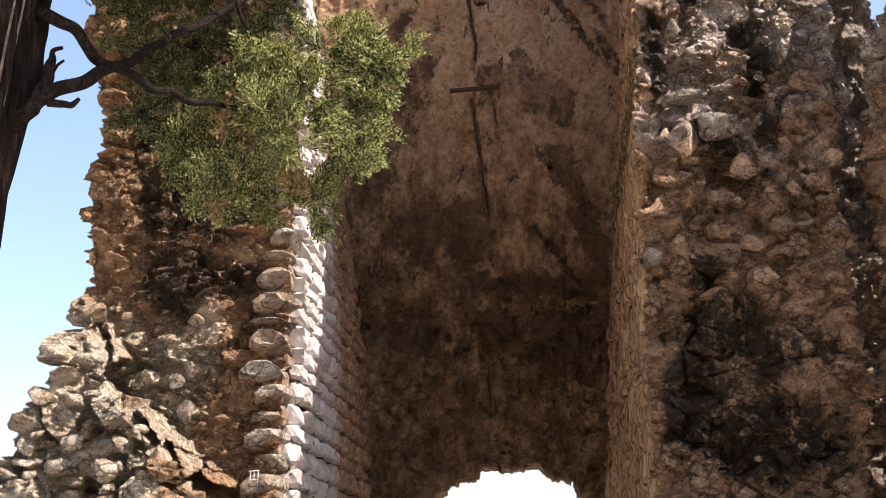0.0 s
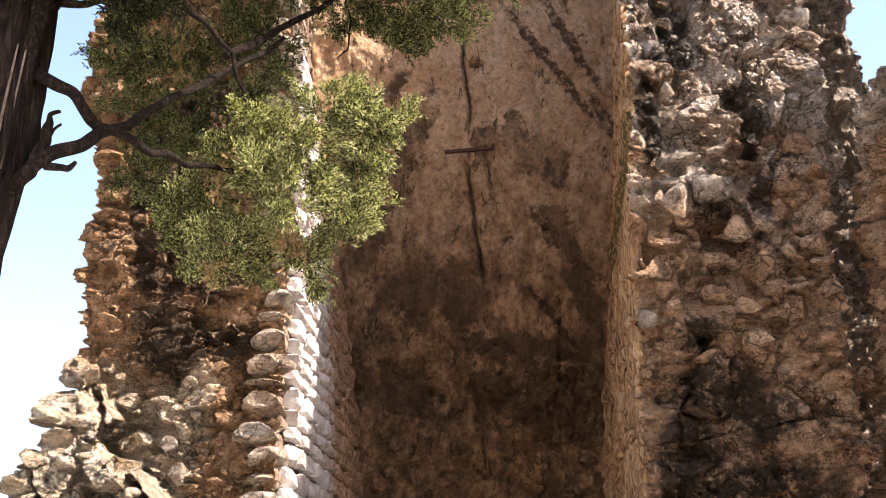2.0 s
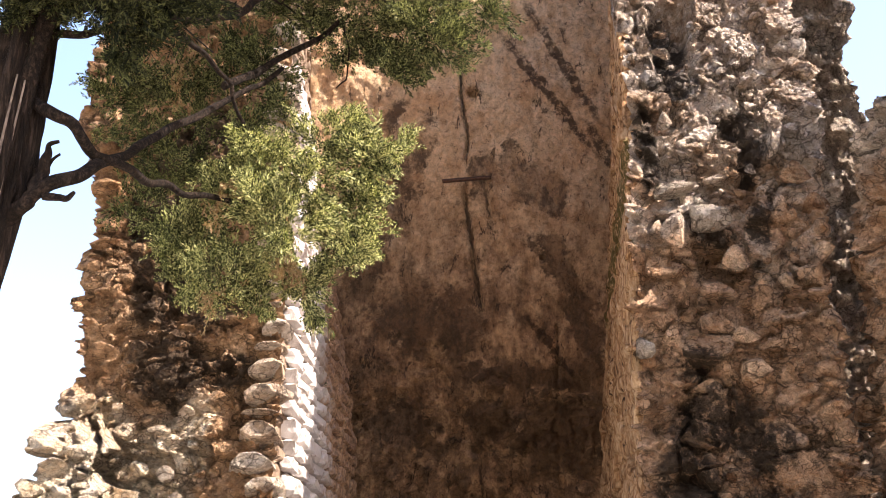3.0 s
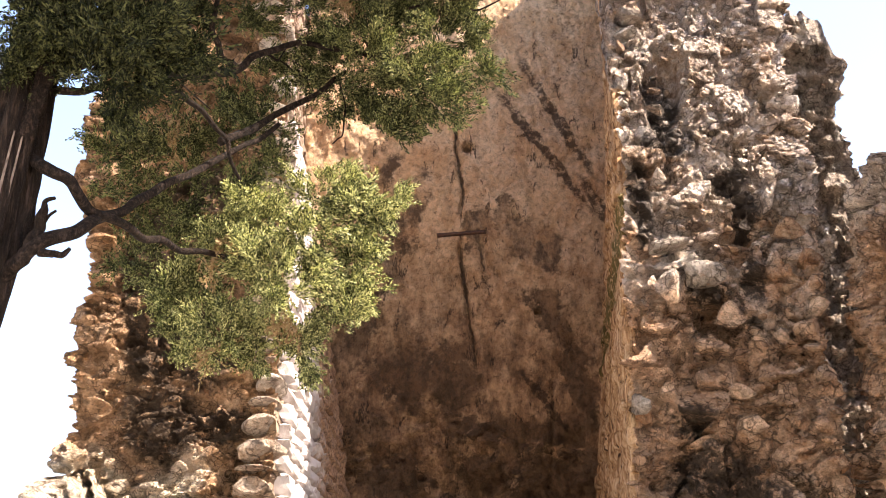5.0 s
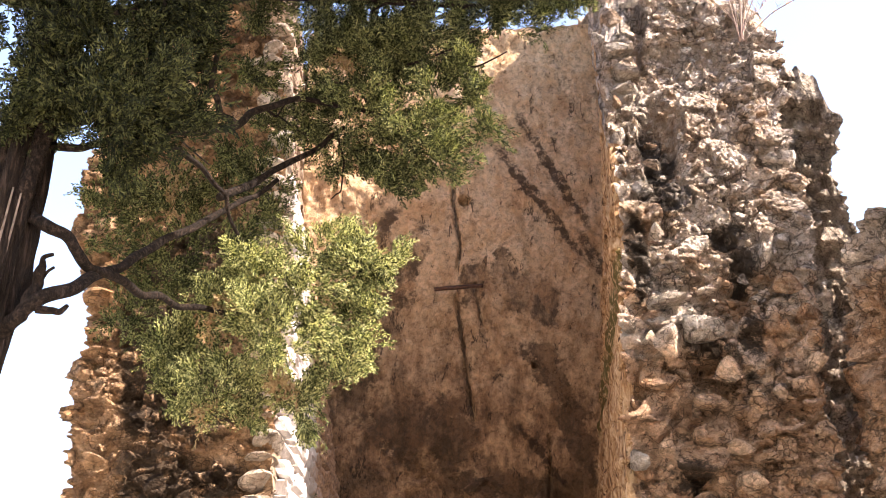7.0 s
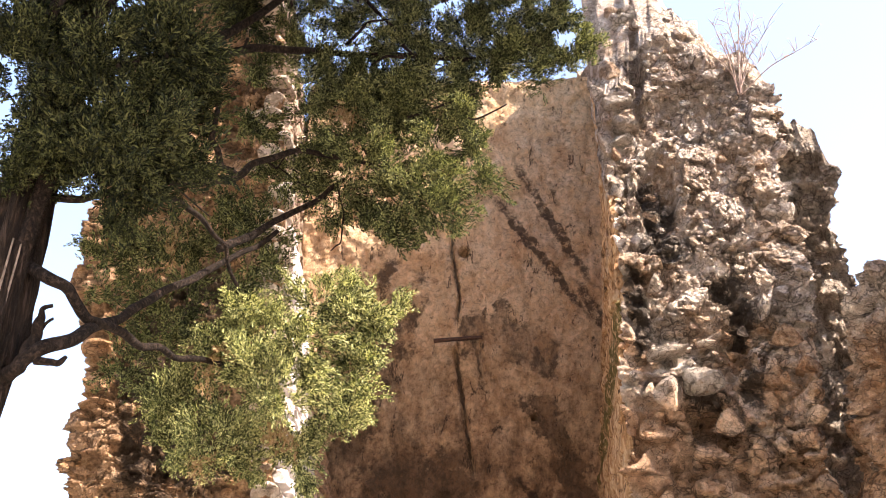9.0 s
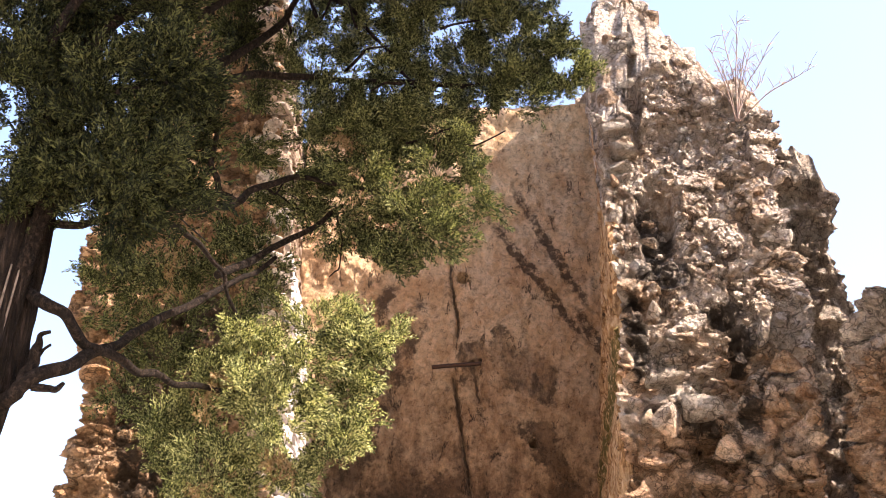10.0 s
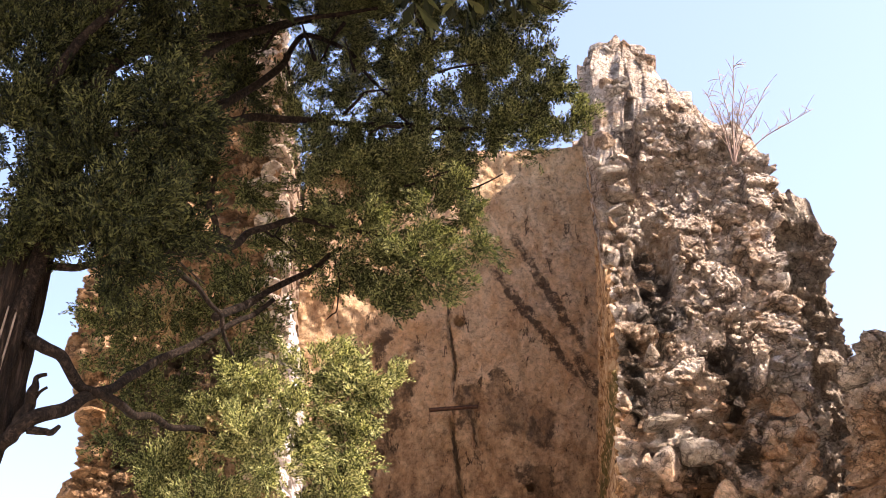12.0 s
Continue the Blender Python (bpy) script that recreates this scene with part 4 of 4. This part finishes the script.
def crown(name, clumps, per_area, length, material, seed, label, droop=0.0, tufts=15):
    """Sprays that fill uneven clumps (x, y, z, radius), tips outwards."""
    rs = np.random.RandomState(seed)
    shapes = [spray(rs) for _ in range(5)]
    allv, allf, base = [], [], 0
    for x, y, z, r in clumps:
        for _ in range(int(tufts * (r / 0.2) ** 1.8) + 2):
            # a tuft: sprays that fan out of one twig end
            d = rs.normal(size=3)
            d /= np.linalg.norm(d)
            out = r * rs.uniform(0.2, 1.12) ** 0.7
            heart = np.array([x, y, z]) + d * out * np.array([1.0, 0.9, 1.0])
            way = d * 0.7 + rs.normal(size=3) * 0.35 + np.array([0.25, -0.1, 0.45 - droop])
            way /= np.linalg.norm(way)
            spread = rs.uniform(0.036, 0.075)
            for _ in range(int(per_area * rs.uniform(0.6, 1.3))):
                aim = way + rs.normal(size=3) * 0.42
                aim /= np.linalg.norm(aim)
                pos = heart + way * rs.uniform(-1.2, 1.0) * spread + rs.normal(size=3) * spread * 0.45
                ref = np.cross(aim, rs.normal(size=3))
                ref /= np.linalg.norm(ref)
                m = np.stack([ref, aim, np.cross(ref, aim)], 1) * length * rs.uniform(0.6, 1.3)
                sv, sf = shapes[rs.randint(5)]
                allv.append(sv @ m.T + pos - np.array(tree.location))
                allf.append(sf + base)
                base += len(sv)
    ob = new(name, mesh_of(name, np.concatenate(allv), np.concatenate(allf), material, False))
    ob.parent = tree
    return tagged(ob, label)


SPRAY_LOW = [(-0.89, 5.80, 4.25, 0.19), (-0.71, 5.70, 4.15, 0.16), (-0.65, 5.80, 4.22, 0.11), (-0.75, 5.80, 3.93, 0.15), (-0.77, 5.80, 3.68, 0.13), (-0.96, 5.60, 3.94, 0.20), (-1.26, 5.80, 4.15, 0.21), (-1.11, 5.60, 3.78, 0.24),
             (-1.39, 5.90, 3.96, 0.21), (-1.32, 5.80, 3.64, 0.19), (-1.06, 5.80, 3.64, 0.16), (-0.95, 5.80, 3.50, 0.09), (-1.62, 6.00, 3.86, 0.16), (-1.42, 5.80, 3.51, 0.12), (-1.59, 6.00, 3.66, 0.13), (-1.23, 5.90, 3.51, 0.11)]
SPRAY_MID = [(-0.21, 6.00, 5.36, 0.11), (-0.12, 5.90, 4.99, 0.06), (-0.39, 6.00, 5.26, 0.21), (-0.58, 6.10, 5.58, 0.19), (-0.73, 6.00, 5.59, 0.17), (-0.74, 6.00, 5.16, 0.22), (-0.50, 5.90, 4.97, 0.22),
             (-0.35, 5.90, 4.80, 0.13), (-0.58, 6.00, 4.73, 0.11), (-0.87, 6.10, 5.02, 0.19), (-1.03, 6.20, 5.54, 0.19), (-0.74, 6.10, 4.82, 0.11), (-1.07, 6.20, 5.22, 0.17), (-1.31, 6.30, 5.28, 0.10)]
SPRAY_TOP = [(0.38, 6.20, 5.93, 0.10), (0.23, 6.20, 6.15, 0.14), (0.04, 6.20, 6.00, 0.14), (0.18, 6.30, 6.43, 0.13), (-0.12, 6.30, 6.36, 0.17), (-0.09, 6.40, 6.73, 0.20), (0.19, 6.20, 6.73, 0.13), (-0.06, 6.20, 5.85, 0.09), (-0.36, 6.40, 6.83, 0.23),
             (-0.39, 6.40, 6.24, 0.13), (-0.64, 6.50, 6.57, 0.17), (-0.85, 6.50, 6.84, 0.20), (-1.12, 6.50, 6.67, 0.14), (-0.96, 6.40, 6.26, 0.11), (-0.22, 6.40, 7.27, 0.23), (0.13, 6.40, 7.40, 0.20), (-0.79, 6.40, 7.29, 0.26)]
SPRAY_DARK = [(-2.86, 6.40, 6.74, 0.27), (-2.48, 6.50, 6.90, 0.24), (-2.19, 6.70, 7.05, 0.21), (-2.76, 6.40, 6.11, 0.27), (-2.22, 6.20, 5.99, 0.24), (-1.90, 6.20, 6.10, 0.21), (-2.52, 6.40, 5.67, 0.24), (-2.09, 6.30, 5.56, 0.24), (-1.79, 6.10, 5.54, 0.16),
              (-1.73, 6.00, 5.76, 0.15), (-2.69, 6.50, 5.47, 0.18), (-2.22, 6.50, 5.39, 0.21), (-1.90, 6.50, 5.45, 0.15), (-1.68, 6.70, 7.12, 0.18), (-1.63, 6.80, 6.70, 0.12), (-2.87, 6.50, 7.56, 0.36), (-2.12, 6.50, 7.53, 0.36), (-1.48, 6.60, 7.64, 0.30)]
SPRAY_THIN = [(-2.05, 6.30, 4.95, 0.13), (-1.77, 6.20, 4.82, 0.13), (-1.53, 6.20, 4.89, 0.10), (-1.30, 6.10, 4.86, 0.13), (-1.20, 6.10, 4.60, 0.08), (-1.69, 6.30, 4.71, 0.11), (-1.96, 6.40, 4.80, 0.11), (-1.39, 6.10, 4.45, 0.11), (-2.09, 6.40, 4.60, 0.11),
              (-1.86, 6.50, 4.47, 0.16), (-2.04, 6.60, 4.29, 0.14), (-1.76, 6.50, 4.12, 0.17), (-2.19, 6.40, 4.87, 0.10)]
# unseen crown clumps added above the view to shade the sprays and trunk
SPRAY_SHADE = [(0.0, 5.0, 8.0, 0.5), (0.6, 4.9, 8.6, 0.5), (-0.6, 5.0, 7.4, 0.4), (-1.2, 5.1, 6.95, 0.35), (0.8, 5.9, 7.8, 0.4), (1.3, 5.8, 8.3, 0.45), (-1.9, 5.0, 6.6, 0.3), (0.2, 5.6, 7.3, 0.35), (-2.6, 5.0, 6.7, 0.35), (-0.3, 5.5, 7.0, 0.3)]
SPRAY_HIGH_SHADE = [(-2.8, 5.3, 7.5, 0.5), (-2.1, 5.3, 7.6, 0.5), (-1.4, 5.3, 7.7, 0.5), (-0.7, 5.4, 7.7, 0.45), (-0.1, 5.6, 7.8, 0.4), (-2.4, 6.2, 8.4, 0.5), (-1.5, 6.2, 8.5, 0.5), (-0.6, 6.1, 8.4, 0.5), (0.2, 6.1, 8.3, 0.4), (0.7, 6.0, 8.2, 0.35), (-2.4, 4.9, 7.0, 0.4), (-1.6, 4.9, 7.1, 0.4), (-2.0, 5.6, 8.6, 0.5), (-1.0, 5.6, 8.6, 0.5), (-2.6, 4.2, 6.4, 0.45), (-1.8, 4.2, 6.5, 0.45), (-1.0, 4.3, 6.7, 0.4), (-0.3, 4.6, 7.0, 0.4), (-3.3, 5.5, 6.8, 0.5), (-3.3, 6.0, 7.6, 0.5),
              (-3.0, 3.4, 6.6, 0.6), (-2.2, 3.3, 6.9, 0.6), (-1.4, 3.5, 7.2, 0.5), (-3.6, 4.6, 6.2, 0.6), (-2.8, 2.6, 7.2, 0.6), (-1.9, 2.5, 7.5, 0.6), (-3.4, 3.6, 5.4, 0.5), (-3.8, 4.4, 5.0, 0.5),
              (-0.3, 4.0, 6.1, 0.45), (-0.6, 4.1, 6.5, 0.5), (-0.1, 3.7, 5.7, 0.4), (0.2, 3.9, 6.5, 0.4), (-1.0, 3.9, 6.4, 0.45)]
SPRAY_FILL = [(-1.03, 6.20, 5.88, 0.10), (-0.90, 6.20, 5.85, 0.12), (-0.75, 6.20, 5.78, 0.13), (-0.59, 6.20, 5.73, 0.13), (-0.42, 6.20, 5.75, 0.12), (-0.28, 6.20, 5.69, 0.11), (-0.08, 6.20, 5.85, 0.09), (0.11, 6.20, 5.82, 0.09), (-0.84, 6.20, 5.65, 0.12), (-1.13, 6.20, 5.69, 0.11), (-0.62, 6.20, 5.57, 0.12), (-0.28, 6.20, 5.52, 0.09), (-1.20, 6.25, 6.28, 0.13), (-0.96, 6.25, 6.77, 0.20), (-0.62, 6.25, 6.76, 0.20), (-0.48, 6.25, 6.37, 0.17), (-0.67, 6.25, 6.06, 0.17), (-0.44, 6.25, 5.94, 0.13), (-0.22, 6.25, 6.08, 0.14), (0.04, 6.25, 6.32, 0.14), (-0.01, 6.25, 6.82, 0.17), (-0.22, 6.25, 5.89, 0.10), (-0.88, 6.25, 6.35, 0.14), (-1.12, 6.25, 6.00, 0.12), (-1.10, 6.25, 6.86, 0.14), (-1.38, 6.25, 5.58, 0.10), (-1.61, 6.25, 6.41, 0.12), (-1.75, 6.25, 6.80, 0.14), (-1.41, 6.25, 5.93, 0.09), (-1.37, 6.25, 6.83, 0.12), (-1.46, 6.25, 5.05, 0.09), (0.17, 6.25, 6.07, 0.12), (0.29, 6.25, 5.95, 0.09)]
crown("foliage", [(x, y, z, r * 0.86) for x, y, z, r in SPRAY_LOW], 54, 0.056, M_LEAF_SUNLIT, 1, "sunlit yellow-green hanging sprays", 0.2, 13)
crown("foliage", [(x, y, z, r * 0.9) for x, y, z, r in SPRAY_MID], 46, 0.058, M_LEAF_HALF_LIT, 2, "green juniper sprays", 0.3, 15)
crown("foliage", SPRAY_TOP, 40, 0.062, M_LEAF_HALF_LIT, 3, "green juniper sprays", 0.0, 16)
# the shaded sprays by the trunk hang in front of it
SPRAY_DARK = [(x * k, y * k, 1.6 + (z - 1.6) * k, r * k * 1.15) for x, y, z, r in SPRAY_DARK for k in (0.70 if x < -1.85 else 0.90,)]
crown("foliage", SPRAY_DARK, 22, 0.066, M_LEAF_SHADED, 4, "deep green shaded sprays", 0.0, 40)
crown("foliage", [(x, y, z, r * 1.15) for x, y, z, r in SPRAY_THIN], 28, 0.055, M_LEAF_HALF_LIT, 5, "thin straggling sprays", 0.0, 20)
crown("foliage", SPRAY_FILL, 34, 0.058, M_LEAF_HALF_LIT, 8, "green juniper sprays", 0.0, 20)
crown("foliage", SPRAY_SHADE, 8, 0.4, M_LEAF_SHADED, 9, "unseen upper sprays added to shade the crown", 0.0, 14)
crown("foliage", SPRAY_HIGH_SHADE, 9, 0.4, M_LEAF_SHADED, 6, "unseen upper sprays added to shade the crown", 0.0, 12)
crown("dead_foliage", [(-1.37, 5.75, 3.93, 0.07), (-1.42, 5.75, 3.46, 0.06), (-1.75, 6.1, 4.78, 0.06), (-0.85, 5.95, 5.45, 0.06), (-1.05, 5.7, 3.62, 0.06)], 12, 0.07, M_DEAD, 7, "dry brown sprays", 0.6)

# ---------------------------------------------------------------- small things
summit = random.Random(31)
for k in range(24):
    x, y = summit.uniform(0.74, 1.75), summit.uniform(9.45, 10.1)
    z = float(right_top(np.array([x]), np.array([y]))[0])
    w = summit.uniform(0.10, 0.30)
    piece("stone", summit.choice(STONES_R), wall_right, x, y, z - w * 0.1, [summit.uniform(-30, 30) for _ in range(3)], (w, w * 0.8, w * summit.uniform(0.5, 0.9)))


def iron_bar():
    bm = bmesh.new()
    tube(bm, [(0, 0, 0), (0.22, -0.01, 0.012), (0.47, 0, 0.03)], [0.022, 0.020, 0.018], 8, 0.35, 3)
    me = bpy.data.meshes.new("iron_bar")
    bm.to_mesh(me)
    bm.free()
    me.materials.append(M_IRON)
    ob = new("iron_bar", me)
    ob.location = (-0.75, 12.02, 6.64)
    return tagged(ob, "rusty iron bar set across a cracked plaster wall", "bar")


iron_bar()


def shrub():
    ob = tagged(new("dry_shrub"), "sparse dry pinkish shrub rooted on the broken wall top", "shrub")
    ob.location = (1.93, 9.5, 7.85)
    r = random.Random(5)
    k = 0
    for dx, dz, n in ((-0.04, 0.92, 1), (0.06, 0.86, 1), (0.2, 0.75, 1), (0.32, 0.62, 1), (-0.2, 0.55, 1), (-0.3, 0.42, 1), (0.12, 0.6, 1), (0.28, 0.4, 1), (-0.1, 0.5, 1), (0.7, 0.42, 1)):
        bm = bmesh.new()
        tip = Vector((dx, r.uniform(-0.15, 0.15), dz))
        pts = [Vector((r.uniform(-0.03, 0.03), 0, -0.1)), tip * 0.35 + Vector((r.uniform(-0.04, 0.04), 0, 0)), tip * 0.7, tip]
        tube(bm, pts, [0.006, 0.005, 0.0035, 0.002], 5)
        for _ in range(16):
            t = r.uniform(0.3, 0.97)
            a = tip * t
            b = a + Vector((r.uniform(-0.10, 0.12), r.uniform(-0.1, 0.1), r.uniform(0.03, 0.14)))
            tube(bm, [a, (a + b) / 2 + Vector((0, 0, 0.01)), b], [0.003, 0.0025, 0.0015], 4)
            for q in (0.5, 0.75, 1.0):
                c = a.lerp(b, q)
                e = Vector((r.uniform(-1, 1), r.uniform(-1, 1), r.uniform(-1, 1))).normalized() * 0.014
                g = e.orthogonal().normalized() * 0.006
                bm.faces.new([bm.verts.new(c), bm.verts.new(c + e * 0.5 + g), bm.verts.new(c + e), bm.verts.new(c + e * 0.5 - g)])
        part("stem", bm, M_SHRUB, ob)


shrub()


def tuft():
    """A small green plant in a joint of the left wall's inner face."""
    bm = bmesh.new()
    r = random.Random(9)
    for _ in range(46):
        d = Vector((r.uniform(0.2, 1), r.uniform(-1, 1), r.uniform(-0.8, 0.9))).normalized() * r.uniform(0.04, 0.09)
        g = d.orthogonal().normalized() * 0.008
        a = Vector((0, r.uniform(-0.03, 0.03), r.uniform(-0.03, 0.03)))
        bm.faces.new([bm.verts.new(a), bm.verts.new(a + d * 0.6 + g), bm.verts.new(a + d), bm.verts.new(a + d * 0.6 - g)])
    me = bpy.data.meshes.new("wall_plant")
    bm.to_mesh(me)
    bm.free()
    me.materials.append(M_LEAF_SHADED)
    ob = new("wall_plant", me)
    ob.location = (-1.66, 10.5, 4.3)
    return tagged(ob, "small green plant rooted in a joint of the wall", "plant")


tuft()


def chalk_mark():
    """A few white strokes scratched on a low corner stone."""
    bm = bmesh.new()
    for x0, z0, x1, z1 in ((-0.05, 0.05, 0.05, 0.06), (-0.03, 0.05, -0.04, -0.06), (0.0, 0.055, 0.0, -0.03), (0.04, 0.05, 0.035, -0.06), (-0.03, -0.03, 0.035, -0.025)):
        tube(bm, [(x0, 0, z0), ((x0 + x1) / 2 + 0.004, -0.004, (z0 + z1) / 2), (x1, 0, z1)], [0.004, 0.005, 0.003], 6)
    ob = part("chalk_mark", bm, M_CHALK, wall_left, "white scratched mark on a corner stone")
    ob.location = (-1.86, 8.855, 2.60)
    ob.scale = (0.7, 1, 0.7)


chalk_mark()
